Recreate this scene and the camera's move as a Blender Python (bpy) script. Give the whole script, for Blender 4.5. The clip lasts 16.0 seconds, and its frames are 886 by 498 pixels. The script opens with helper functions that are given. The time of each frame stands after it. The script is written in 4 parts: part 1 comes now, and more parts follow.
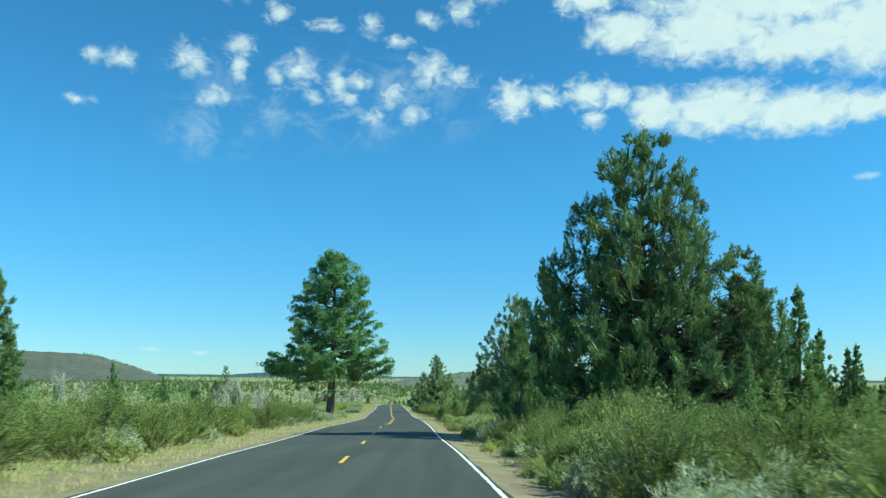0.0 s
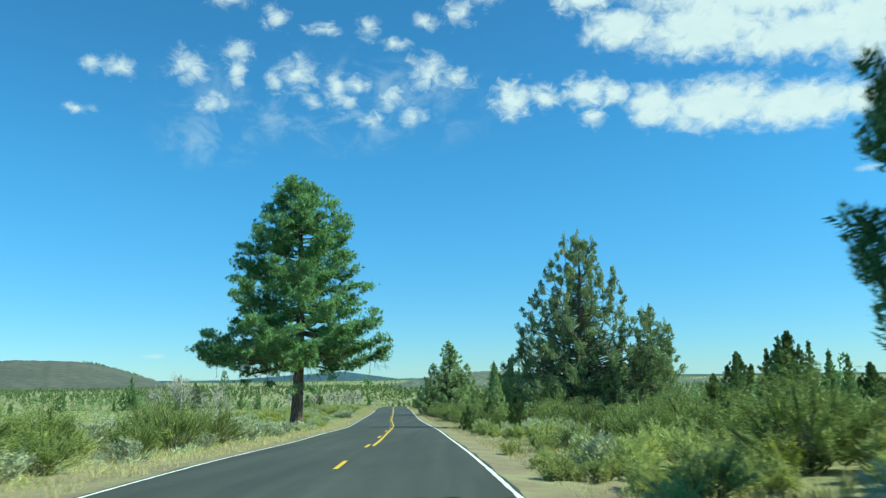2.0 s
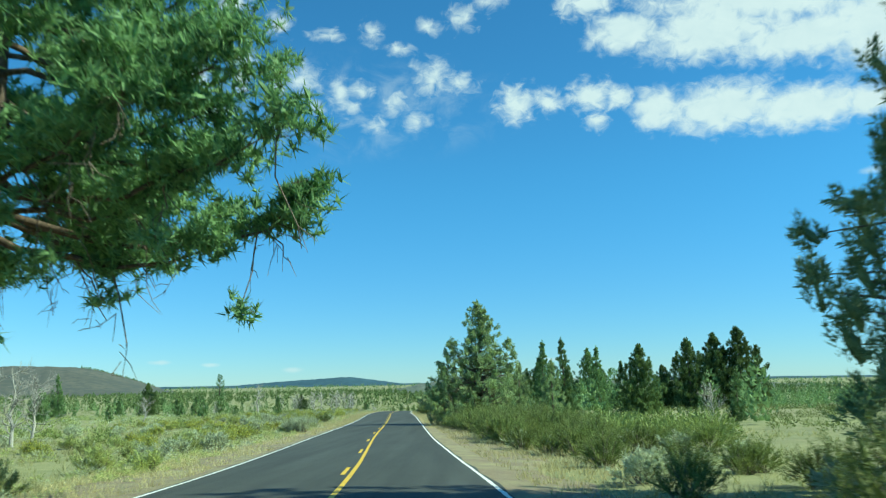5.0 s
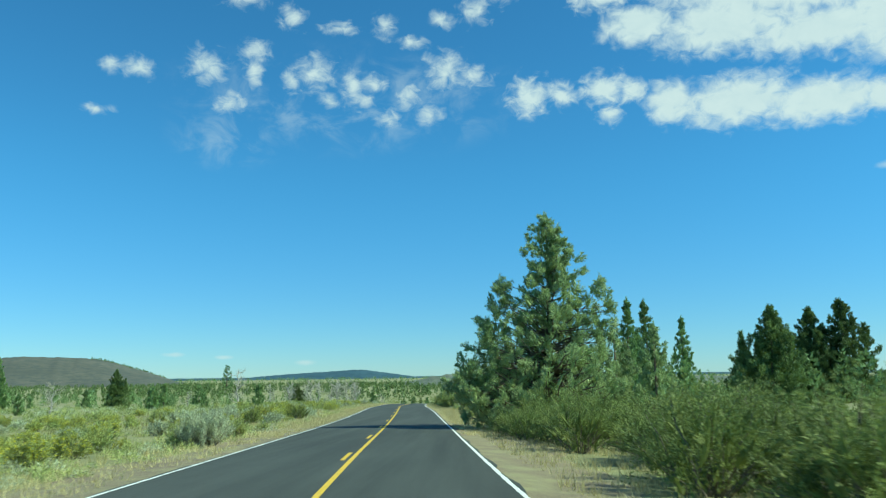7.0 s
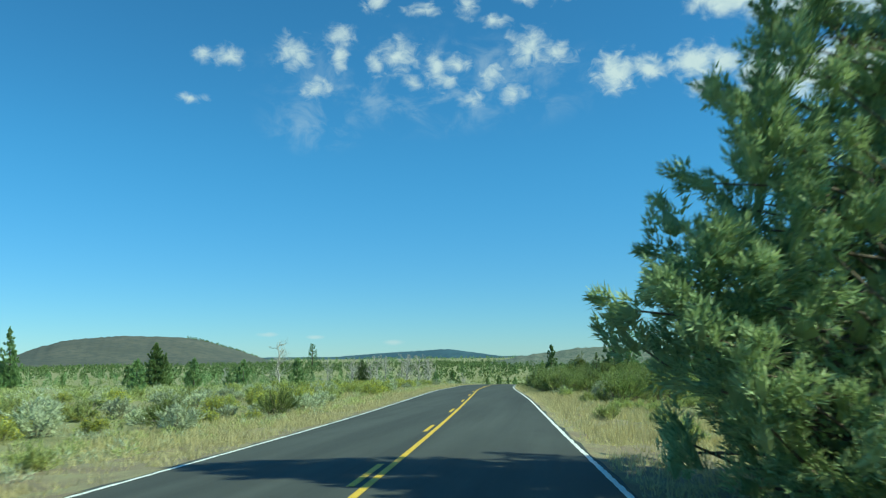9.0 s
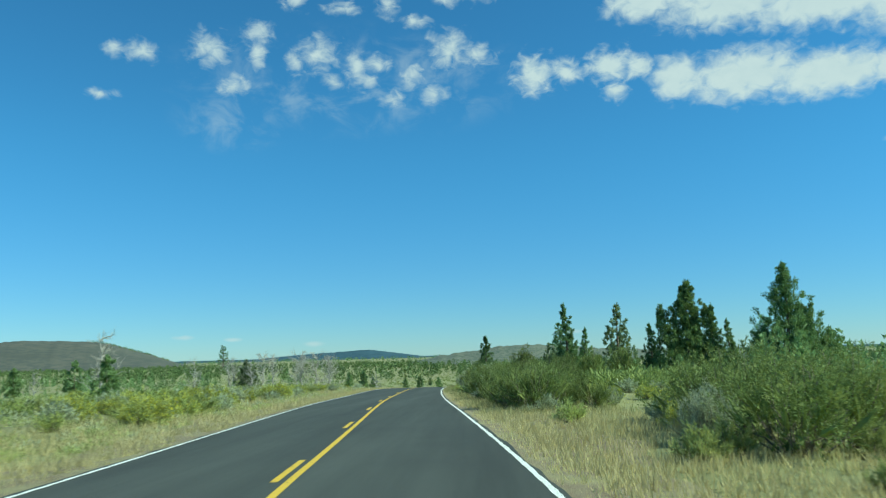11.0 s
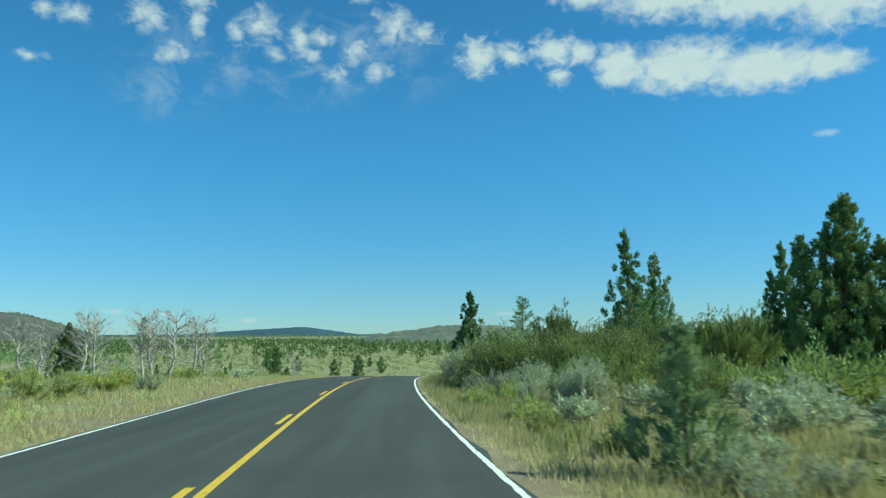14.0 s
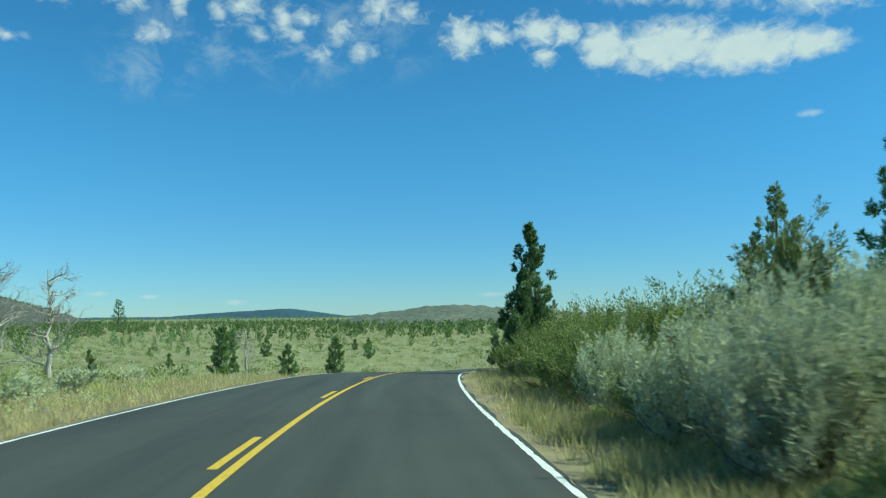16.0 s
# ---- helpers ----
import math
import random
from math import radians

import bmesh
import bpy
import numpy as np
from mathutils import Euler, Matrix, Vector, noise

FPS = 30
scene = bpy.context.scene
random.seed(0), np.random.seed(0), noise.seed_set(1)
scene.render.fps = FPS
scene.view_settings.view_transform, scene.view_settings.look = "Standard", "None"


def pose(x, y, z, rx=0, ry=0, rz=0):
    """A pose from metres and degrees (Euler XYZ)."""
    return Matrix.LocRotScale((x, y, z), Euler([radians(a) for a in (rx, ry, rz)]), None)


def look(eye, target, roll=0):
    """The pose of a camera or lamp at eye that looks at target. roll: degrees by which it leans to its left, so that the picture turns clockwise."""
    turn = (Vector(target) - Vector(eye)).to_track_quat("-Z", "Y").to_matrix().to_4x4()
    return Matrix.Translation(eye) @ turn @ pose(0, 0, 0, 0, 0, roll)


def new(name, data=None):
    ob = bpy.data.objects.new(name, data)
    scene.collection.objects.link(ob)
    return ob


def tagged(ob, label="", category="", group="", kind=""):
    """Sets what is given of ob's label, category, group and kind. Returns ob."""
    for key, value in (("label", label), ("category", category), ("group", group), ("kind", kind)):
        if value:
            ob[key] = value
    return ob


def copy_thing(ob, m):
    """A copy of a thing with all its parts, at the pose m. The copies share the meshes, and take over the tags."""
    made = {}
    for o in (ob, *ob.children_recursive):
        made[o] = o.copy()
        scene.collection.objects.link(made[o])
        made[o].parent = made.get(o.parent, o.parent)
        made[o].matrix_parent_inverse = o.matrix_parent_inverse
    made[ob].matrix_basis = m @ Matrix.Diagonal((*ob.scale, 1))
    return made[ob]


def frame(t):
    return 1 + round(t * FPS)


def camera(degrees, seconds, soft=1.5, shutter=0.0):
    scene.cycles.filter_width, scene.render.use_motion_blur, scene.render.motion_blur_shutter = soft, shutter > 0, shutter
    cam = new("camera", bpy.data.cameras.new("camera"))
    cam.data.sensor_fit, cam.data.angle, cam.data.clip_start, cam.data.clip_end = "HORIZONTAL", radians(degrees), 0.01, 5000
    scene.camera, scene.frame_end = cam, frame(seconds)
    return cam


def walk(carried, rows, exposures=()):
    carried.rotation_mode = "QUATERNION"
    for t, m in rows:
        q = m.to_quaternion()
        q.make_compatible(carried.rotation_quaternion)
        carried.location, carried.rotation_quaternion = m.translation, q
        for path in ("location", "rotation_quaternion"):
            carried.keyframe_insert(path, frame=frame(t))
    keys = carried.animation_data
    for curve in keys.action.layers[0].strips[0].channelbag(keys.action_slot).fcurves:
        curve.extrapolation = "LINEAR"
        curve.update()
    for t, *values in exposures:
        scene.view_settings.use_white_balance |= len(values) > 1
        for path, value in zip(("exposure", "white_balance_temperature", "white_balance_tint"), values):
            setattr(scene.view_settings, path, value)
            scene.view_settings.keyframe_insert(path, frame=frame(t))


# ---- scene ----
cam = camera(58.5, 16.0, soft=1.15, shutter=0.2)
PATH = [
    (0, (-0.000, -0.000, 1.499), (0.0007, 1.9755, 1.8109), 0.48),
    (0.5, (-0.374, 8.627, 1.132), (-0.3405, 10.6024, 1.4413), 0.66),
    (1, (-0.751, 17.239, 0.767), (-0.7123, 19.2161, 1.0638), 0.42),
    (1.5, (-1.120, 25.800, 0.406), (-1.0978, 27.7760, 0.7155), -0.09),
    (2, (-1.472, 34.291, 0.050), (-1.4766, 36.2657, 0.3647), -0.76),
    (2.5, (-1.804, 42.704, -0.294), (-1.8410, 44.6766, 0.0347), -1.25),
    (3, (-2.131, 51.097, -0.627), (-2.1243, 53.0687, -0.2915), -1.97),
    (3.5, (-2.467, 59.496, -0.955), (-2.4546, 61.4658, -0.6066), -2.10),
    (4, (-2.808, 67.896, -1.288), (-2.8086, 69.8643, -0.9322), -1.73),
    (4.5, (-3.163, 76.273, -1.628), (-3.1667, 78.2432, -1.2849), -1.20),
    (6.8, (-5.450, 113.293, -3.095), (-5.5089, 115.2693, -2.7934), -1.00),
    (7, (-5.627, 116.388, -3.198), (-5.6744, 118.3632, -2.8866), -0.72),
    (7.5, (-6.059, 124.103, -3.449), (-6.1657, 126.0703, -3.1078), -0.40),
    (8, (-6.460, 131.762, -3.691), (-6.5857, 133.7299, -3.3579), -1.06),
    (8.5, (-6.845, 139.332, -3.923), (-7.0448, 141.2998, -3.6295), -0.41),
    (8.7, (-7.001, 142.367, -4.014), (-7.2650, 144.3318, -3.7482), -0.55),
    (10.8, (-8.954, 174.880, -4.840), (-9.0857, 176.8582, -4.5771), -1.57),
    (11, (-9.184, 177.998, -4.916), (-9.2490, 179.9796, -4.6546), -1.48),
    (11.5, (-9.769, 185.792, -5.107), (-9.7398, 187.7722, -4.8271), -1.50),
    (12, (-10.364, 193.586, -5.296), (-10.3001, 195.5649, -5.0108), -0.99),
    (12.5, (-10.954, 201.400, -5.484), (-10.8452, 203.3755, -5.1951), -0.23),
    (13, (-11.529, 209.219, -5.675), (-11.4157, 211.1915, -5.3642), 0.34),
    (13.5, (-12.066, 217.034, -5.873), (-11.9737, 219.0194, -5.6456), 0.24),
    (14, (-12.516, 224.844, -6.078), (-12.4293, 226.8312, -5.8691), -0.31),
    (14.5, (-12.890, 232.629, -6.289), (-12.8016, 234.6164, -6.0869), -0.25),
    (15, (-13.263, 240.359, -6.507), (-13.1745, 242.3454, -6.2939), -0.41),
    (15.5, (-13.577, 248.015, -6.725), (-13.4738, 250.0020, -6.5187), -0.57),
    (16, (-13.821, 255.557, -6.941), (-13.6983, 257.5465, -6.7799), -0.63),
]
walk(cam, [(t, look(eye, target, roll)) for t, eye, target, roll in PATH], [(0, 0.44, 6500, -28), (4.5, 0.42, 6500, -28), (7, 0.27, 6500, -28), (8, 0.22, 6500, -28), (11, 0.14, 6500, -28), (16, 0.12, 6500, -28)])

# ---- sky, sun ----
SUN_AZ, SUN_EL = 97.0, 42.0   # clockwise from +y, degrees
world = bpy.data.worlds.new("sky")
scene.world = world
world.use_nodes = True
wn, wl = world.node_tree.nodes, world.node_tree.links
wn.clear()


def wmath(op, a, b=None, c=None):
    n = wn.new("ShaderNodeMath")
    n.operation = op
    for i, v in enumerate((a, b, c)):
        if v is None:
            continue
        if isinstance(v, (int, float)):
            n.inputs[i].default_value = v
        else:
            wl.new(v, n.inputs[i])
    return n.outputs[0]


sky = wn.new("ShaderNodeTexSky")
sky.sky_type = "NISHITA"
sky.sun_disc = False
sky.sun_elevation, sky.sun_rotation = radians(SUN_EL), radians(SUN_AZ)
sky.altitude, sky.air_density, sky.dust_density, sky.ozone_density = 1300, 1.0, 0.0, 4.0
coord = wn.new("ShaderNodeTexCoord")
sep = wn.new("ShaderNodeSeparateXYZ")
wl.new(coord.outputs["Generated"], sep.inputs[0])
azimuth = wmath("MULTIPLY", wmath("ARCTAN2", sep.outputs[0], sep.outputs[1]), 57.2958)
height = wmath("MULTIPLY", wmath("ARCSINE", sep.outputs[2]), 57.2958)
comb = wn.new("ShaderNodeCombineXYZ")
wl.new(azimuth, comb.inputs[0])
wl.new(wmath("MULTIPLY", height, 1.35), comb.inputs[1])


def wnoise(scale, detail, rough, distort=0.0):
    n = wn.new("ShaderNodeTexNoise")
    n.inputs["Scale"].default_value, n.inputs["Detail"].default_value = scale, detail
    n.inputs["Roughness"].default_value, n.inputs["Distortion"].default_value = rough, distort
    wl.new(comb.outputs[0], n.inputs["Vector"])
    return n.outputs[0]


puff, wisp = wnoise(0.95, 7, 0.57, 0.5), wnoise(0.35, 4, 0.62, 0.5)
# cloud banks: azimuth, elevation, half width, half height (degrees)
PUFFS_LEFT = [
    (-25.0, 20.7, 0.8, 0.6), (-23.4, 20.7, 1.3, 0.7), (-25.9, 17.7, 1.1, 0.35), (-18.6, 21.3, 1.5, 1.2), (-15.2, 22.5, 1.1, 0.9),
    (-15.3, 21.2, 0.7, 1.2), (-10.8, 21.3, 1.8, 1.2), (-9.8, 19.5, 0.8, 0.6), (-12.5, 20.7, 0.8, 0.8), (-16.9, 19.0, 1.2, 0.9),
    (-8.1, 20.5, 1.0, 1.1), (-6.6, 20.7, 1.3, 0.7), (-3.9, 19.9, 1.2, 1.1), (-7.4, 19.5, 1.2, 0.7), (-1.1, 21.7, 1.7, 1.4),
    (0.8, 21.2, 1.5, 0.8), (-2.2, 18.5, 1.2, 0.7), (-5.4, 18.3, 1.1, 0.6), (-16.2, 26.2, 1.9, 0.8),
    (-12.6, 25.0, 1.0, 0.9), (-5.6, 24.6, 0.9, 0.9), (1.3, 25.7, 1.2, 1.0), (-1.4, 25.1, 1.0, 0.6), (3.5, 26.8, 1.3, 0.9), (-9.0, 24.4, 1.4, 0.5), (-3.6, 23.6, 1.0, 0.5)]
PUFFS_MID = [(5.3, 19.6, 1.8, 1.6), (7.6, 19.6, 1.4, 1.0), (10.8, 19.8, 2.1, 1.3), (12.8, 19.6, 1.4, 1.0), (11.1, 18.0, 1.0, 0.8), (10.8, 26.0, 2.7, 1.2)]
PUFFS_RIGHT = [
    (15.4, 18.5, 2.1, 1.7),
    (19.9, 18.1, 5.2, 2.0), (25.4, 17.4, 5.6, 1.7), (29.2, 17.2, 2.6, 1.1), (13.6, 23.9, 3.4, 1.6),
    (19.6, 23.2, 6.1, 2.3), (25.9, 21.9, 7.4, 1.8), (30.4, 21.9, 5.2, 3.1), (24.5, 25.4, 11.7, 3.7)]
LOW_WISPS = [(28.9, 12.8, 1.0, 0.35), (-20.1, 1.5, 1.0, 0.22), (-16.8, 1.3, 0.8, 0.2), (-11.3, 0.9, 1.0, 0.25), (7.1, 1.3, 1.3, 0.25)]


def bank(rows):
    """Largest of the soft ellipses."""
    total = None
    for az, el, ra, re in rows:
        dx = wmath("MULTIPLY", wmath("SUBTRACT", azimuth, az), 1.0 / ra)
        dy = wmath("MULTIPLY", wmath("SUBTRACT", height, el), 1.0 / re)
        d = wmath("SUBTRACT", 1.0, wmath("SQRT", wmath("MULTIPLY_ADD", dx, dx, wmath("MULTIPLY", dy, dy))))
        total = d if total is None else wmath("SMOOTH_MAX", total, d, 0.15)
    return total


def ramp(value, low, high, top=1.0):
    n = wn.new("ShaderNodeMapRange")
    n.interpolation_type = "SMOOTHSTEP"
    for i, v in ((1, low), (2, high), (3, 0.0), (4, top)):
        n.inputs[i].default_value = v
    wl.new(value, n.inputs[0])
    return n.outputs[0]


rough_edge = wmath("MULTIPLY", wmath("SUBTRACT", puff, 0.5), 2.5)
small = ramp(wmath("ADD", bank(PUFFS_LEFT), rough_edge), -0.25, 1.3, 0.93)
large = ramp(wmath("ADD", bank(PUFFS_RIGHT), wmath("MULTIPLY", rough_edge, 0.46)), -0.12, 0.66, 0.97)
middle_bank = ramp(wmath("ADD", bank(PUFFS_MID), wmath("MULTIPLY", rough_edge, 0.75)), -0.15, 0.9, 0.97)
faint = ramp(wmath("ADD", bank(LOW_WISPS), wmath("MULTIPLY", rough_edge, 0.4)), 0.0, 0.9, 0.5)
veil_shape = bank([(-8.0, 19.5, 16.0, 4.5), (-17.0, 16.5, 5.0, 2.6)])
veil = wmath("MULTIPLY", ramp(veil_shape, 0.0, 0.7), ramp(wisp, 0.42, 0.75, 0.28))
cover = wmath("MAXIMUM", wmath("MAXIMUM", wmath("MAXIMUM", small, middle_bank), large), wmath("MAXIMUM", faint, veil))
shade = wn.new("ShaderNodeMix")
shade.data_type = "RGBA"
wl.new(wmath("MULTIPLY_ADD", puff, 0.3, wmath("MULTIPLY", wisp, 0.7)), shade.inputs["Factor"])
shade.inputs["A"].default_value = (0.72, 0.79, 1.0, 1)
shade.inputs["B"].default_value = (1.04, 1.02, 1.17, 1)
bright = wn.new("ShaderNodeVectorMath")
bright.operation = "SCALE"
bright.inputs["Scale"].default_value = 6.0
wl.new(shade.outputs["Result"], bright.inputs[0])
tint = wn.new("ShaderNodeVectorMath")
tint.operation = "MULTIPLY"
low_sky = wn.new("ShaderNodeMix")
low_sky.data_type = "RGBA"
wl.new(ramp(height, -1.0, 16.0), low_sky.inputs["Factor"])
low_sky.inputs["A"].default_value = (0.49, 0.655, 0.98, 1)
low_sky.inputs["B"].default_value = (0.52, 0.92, 1.24, 1)
wl.new(low_sky.outputs["Result"], tint.inputs[1])
wl.new(sky.outputs[0], tint.inputs[0])
mixed = wn.new("ShaderNodeMix")
mixed.data_type = "RGBA"
wl.new(cover, mixed.inputs["Factor"])
wl.new(tint.outputs[0], mixed.inputs["A"])
wl.new(bright.outputs[0], mixed.inputs["B"])
back = wn.new("ShaderNodeBackground")
back.inputs["Strength"].default_value = 0.115
wl.new(mixed.outputs["Result"], back.inputs[0])
wl.new(back.outputs[0], wn.new("ShaderNodeOutputWorld").inputs[0])

sun_data = bpy.data.lights.new("sun", "SUN")
sun_data.energy, sun_data.angle, sun_data.color = 5.0, radians(0.55), (1.0, 0.95, 0.86)
sun = new("sun", sun_data)
sun_dir = Vector((math.sin(radians(SUN_AZ)) * math.cos(radians(SUN_EL)), math.cos(radians(SUN_AZ)) * math.cos(radians(SUN_EL)), math.sin(radians(SUN_EL))))
sun.matrix_world = look(sun_dir * 60, (0, 0, 0))


# ---- materials ----
def material(name, rough=0.8, metallic=0.0):
    m = bpy.data.materials.new(name)
    m.use_nodes = True
    n, l = m.node_tree.nodes, m.node_tree.links
    b = n["Principled BSDF"]
    b.inputs["Roughness"].default_value, b.inputs["Metallic"].default_value = rough, metallic
    b.inputs["Specular IOR Level"].default_value = 0.3
    return m, n, l, b


def noise_node(n, l, scale, detail=4.0, rough=0.6, coords="Object", stretch=None):
    c = n.new("ShaderNodeTexCoord")
    t = n.new("ShaderNodeTexNoise")
    t.inputs["Scale"].default_value, t.inputs["Detail"].default_value, t.inputs["Roughness"].default_value = scale, detail, rough
    source = c.outputs[coords]
    if stretch:
        mp = n.new("ShaderNodeMapping")
        mp.inputs["Scale"].default_value = stretch
        l.new(source, mp.inputs[0])
        source = mp.outputs[0]
    l.new(source, t.inputs["Vector"])
    return t.outputs["Fac"]


def ramp_node(n, l, fac, stops):
    r = n.new("ShaderNodeValToRGB")
    e = r.color_ramp.elements
    while len(e) < len(stops):
        e.new(0.5)
    for s, (p, c) in zip(e, stops):
        s.position, s.color = p, (*c, 1)
    l.new(fac, r.inputs[0])
    return r.outputs[0]


def mix_node(n, l, fac, a, b, blend="MIX"):
    m = n.new("ShaderNodeMix")
    m.data_type, m.blend_type = "RGBA", blend
    for sock, v in ((m.inputs["Factor"], fac), (m.inputs["A"], a), (m.inputs["B"], b)):
        if isinstance(v, (int, float)):
            sock.default_value = v
        elif isinstance(v, tuple):
            sock.default_value = (*v, 1)
        else:
            l.new(v, sock)
    return m.outputs["Result"]


def bump_node(n, l, b, fac, strength, distance):
    k = n.new("ShaderNodeBump")
    k.inputs["Strength"].default_value, k.inputs["Distance"].default_value = strength, distance
    l.new(fac, k.inputs["Height"])
    l.new(k.outputs[0], b.inputs["Normal"])


def foliage(name, dark, light, tip, glow=0.3, rough=0.6):
    """Leaves: colour varied leaf by leaf, plant by plant and in soft patches; some light passes through."""
    m, n, l, b = material(name, rough)
    geo, info = n.new("ShaderNodeNewGeometry"), n.new("ShaderNodeObjectInfo")
    patch = noise_node(n, l, 1.3, 2.0)
    col = mix_node(n, l, geo.outputs["Random Per Island"], dark, light)
    col = mix_node(n, l, ramp_node(n, l, patch, [(0.4, (0, 0, 0)), (0.72, (1, 1, 1))]), col, tip)
    hue = n.new("ShaderNodeHueSaturation")
    l.new(col, hue.inputs["Color"])
    spread = n.new("ShaderNodeMapRange")
    spread.inputs[3].default_value, spread.inputs[4].default_value = 0.8, 1.22
    l.new(info.outputs["Random"], spread.inputs[0])
    l.new(spread.outputs[0], hue.inputs["Value"])
    l.new(hue.outputs[0], b.inputs["Base Color"])
    tr, mx = n.new("ShaderNodeBsdfTranslucent"), n.new("ShaderNodeMixShader")
    l.new(hue.outputs[0], tr.inputs["Color"])
    mx.inputs[0].default_value = glow
    l.new(b.outputs[0], mx.inputs[1])
    l.new(tr.outputs[0], mx.inputs[2])
    l.new(mx.outputs[0], n["Material Output"].inputs["Surface"])
    return m


def bark(name, dark, light, scale, stretch):
    m, n, l, b = material(name, 0.9)
    f = noise_node(n, l, scale, 6, 0.65, stretch=stretch)
    l.new(ramp_node(n, l, f, [(0.32, dark), (0.68, light)]), b.inputs["Base Color"])
    bump_node(n, l, b, f, 0.9, 0.05)
    return m


JUNIPER = foliage("juniper_scale_leaves", (0.09, 0.155, 0.06), (0.24, 0.35, 0.135), (0.31, 0.42, 0.175), 0.28)
JUNIPER_GREY = foliage("grey_green_juniper_leaves", (0.15, 0.215, 0.1), (0.36, 0.445, 0.21), (0.46, 0.53, 0.265), 0.28)
JUNIPER_DARK = foliage("dark_juniper_leaves", (0.075, 0.12, 0.045), (0.19, 0.26, 0.09), (0.24, 0.32, 0.115), 0.28)
PINE = foliage("pine_needles", (0.06, 0.135, 0.055), (0.26, 0.41, 0.165), (0.31, 0.47, 0.195), 0.4)
BITTER = foliage("bitterbrush_leaves", (0.085, 0.125, 0.038), (0.25, 0.31, 0.09), (0.35, 0.385, 0.125), 0.28)
SAGE = foliage("sagebrush_leaves", (0.32, 0.36, 0.23), (0.53, 0.57, 0.38), (0.6, 0.62, 0.41), 0.28)
RABBIT = foliage("rabbitbrush_leaves", (0.25, 0.3, 0.11), (0.48, 0.53, 0.2), (0.56, 0.57, 0.22), 0.38)
FLOWER = foliage("yellow_rabbitbrush_flowers", (0.52, 0.48, 0.04), (0.66, 0.6, 0.07), (0.6, 0.56, 0.07), 0.35)
DRYGRASS = foliage("dry_grass_blades", (0.44, 0.37, 0.18), (0.66, 0.58, 0.32), (0.56, 0.5, 0.25), 0.4)
GREENGRASS = foliage("fading_green_grass_blades", (0.27, 0.28, 0.11), (0.45, 0.45, 0.2), (0.52, 0.47, 0.23), 0.4)
BARK_PINE = bark("pine_bark", (0.045, 0.034, 0.028), (0.21, 0.155, 0.115), 3.0, (3, 3, 0.7))
BARK_JUNIPER = bark("juniper_bark", (0.1, 0.075, 0.055), (0.28, 0.22, 0.17), 6.0, (4, 4, 0.6))
DEADWOOD = bark("bleached_dead_wood", (0.3, 0.28, 0.245), (0.57, 0.54, 0.49), 7.0, (3, 3, 0.5))
TWIG = bark("shrub_twigs", (0.12, 0.1, 0.075), (0.3, 0.26, 0.2), 12.0, (3, 3, 1))

# asphalt: fine chips, faint lengthwise wear, old dark streaks
ASPHALT, n, l, b = material("worn_asphalt", 0.85)
chips, wear = noise_node(n, l, 90, 4, 0.7), noise_node(n, l, 1.0, 5, 0.6, stretch=(1.3, 0.05, 1))
blot = noise_node(n, l, 0.25, 5, 0.65)
col = ramp_node(n, l, wear, [(0.3, (0.043, 0.046, 0.042)), (0.7, (0.074, 0.079, 0.071))])
col = mix_node(n, l, 0.5, col, ramp_node(n, l, chips, [(0.3, (0.35, 0.35, 0.35)), (0.75, (0.95, 0.95, 0.95))]), "OVERLAY")
col = mix_node(n, l, ramp_node(n, l, blot, [(0.5, (0, 0, 0)), (0.75, (0.45, 0.45, 0.45))]), col, (0.045, 0.046, 0.044))
l.new(col, b.inputs["Base Color"])
bump_node(n, l, b, chips, 0.35, 0.006)


def paint(name, colour, bare):
    m, n, l, b = material(name, 0.6)
    f = noise_node(n, l, 14, 6, 0.75)
    l.new(ramp_node(n, l, f, [(0.34, bare), (0.47, colour), (0.8, tuple(min(1.0, c * 1.1) for c in colour))]), b.inputs["Base Color"])
    bump_node(n, l, b, f, 0.25, 0.004)
    return m


WHITE = paint("worn_white_road_paint", (0.84, 0.84, 0.8), (0.34, 0.34, 0.32))
YELLOW = paint("worn_yellow_road_paint", (0.72, 0.47, 0.045), (0.3, 0.22, 0.05))

GROUND, n, l, b = material("dry_steppe_soil", 0.95)
big, mid, fine = noise_node(n, l, 0.035, 5, 0.6), noise_node(n, l, 0.45, 5, 0.65), noise_node(n, l, 6.0, 6, 0.7)
soil = ramp_node(n, l, fine, [(0.3, (0.17, 0.145, 0.085)), (0.7, (0.31, 0.275, 0.165))])
cover_col = ramp_node(n, l, mid, [(0.3, (0.17, 0.19, 0.075)), (0.5, (0.28, 0.29, 0.125)), (0.75, (0.38, 0.36, 0.17))])
col = mix_node(n, l, ramp_node(n, l, big, [(0.35, (0.35, 0.35, 0.35)), (0.65, (0.85, 0.85, 0.85))]), soil, cover_col)
l.new(col, b.inputs["Base Color"])
bump_node(n, l, b, fine, 0.8, 0.06)

SHOULDER, n, l, b = material("reddish_cinder_shoulder", 0.95)
mid, fine = noise_node(n, l, 0.8, 5, 0.65), noise_node(n, l, 22.0, 6, 0.7)
col = ramp_node(n, l, fine, [(0.3, (0.17, 0.13, 0.085)), (0.72, (0.34, 0.275, 0.185))])
col = mix_node(n, l, ramp_node(n, l, mid, [(0.42, (0, 0, 0)), (0.66, (0.9, 0.9, 0.9))]), col, (0.34, 0.315, 0.17))
l.new(col, b.inputs["Base Color"])
bump_node(n, l, b, fine, 0.9, 0.03)


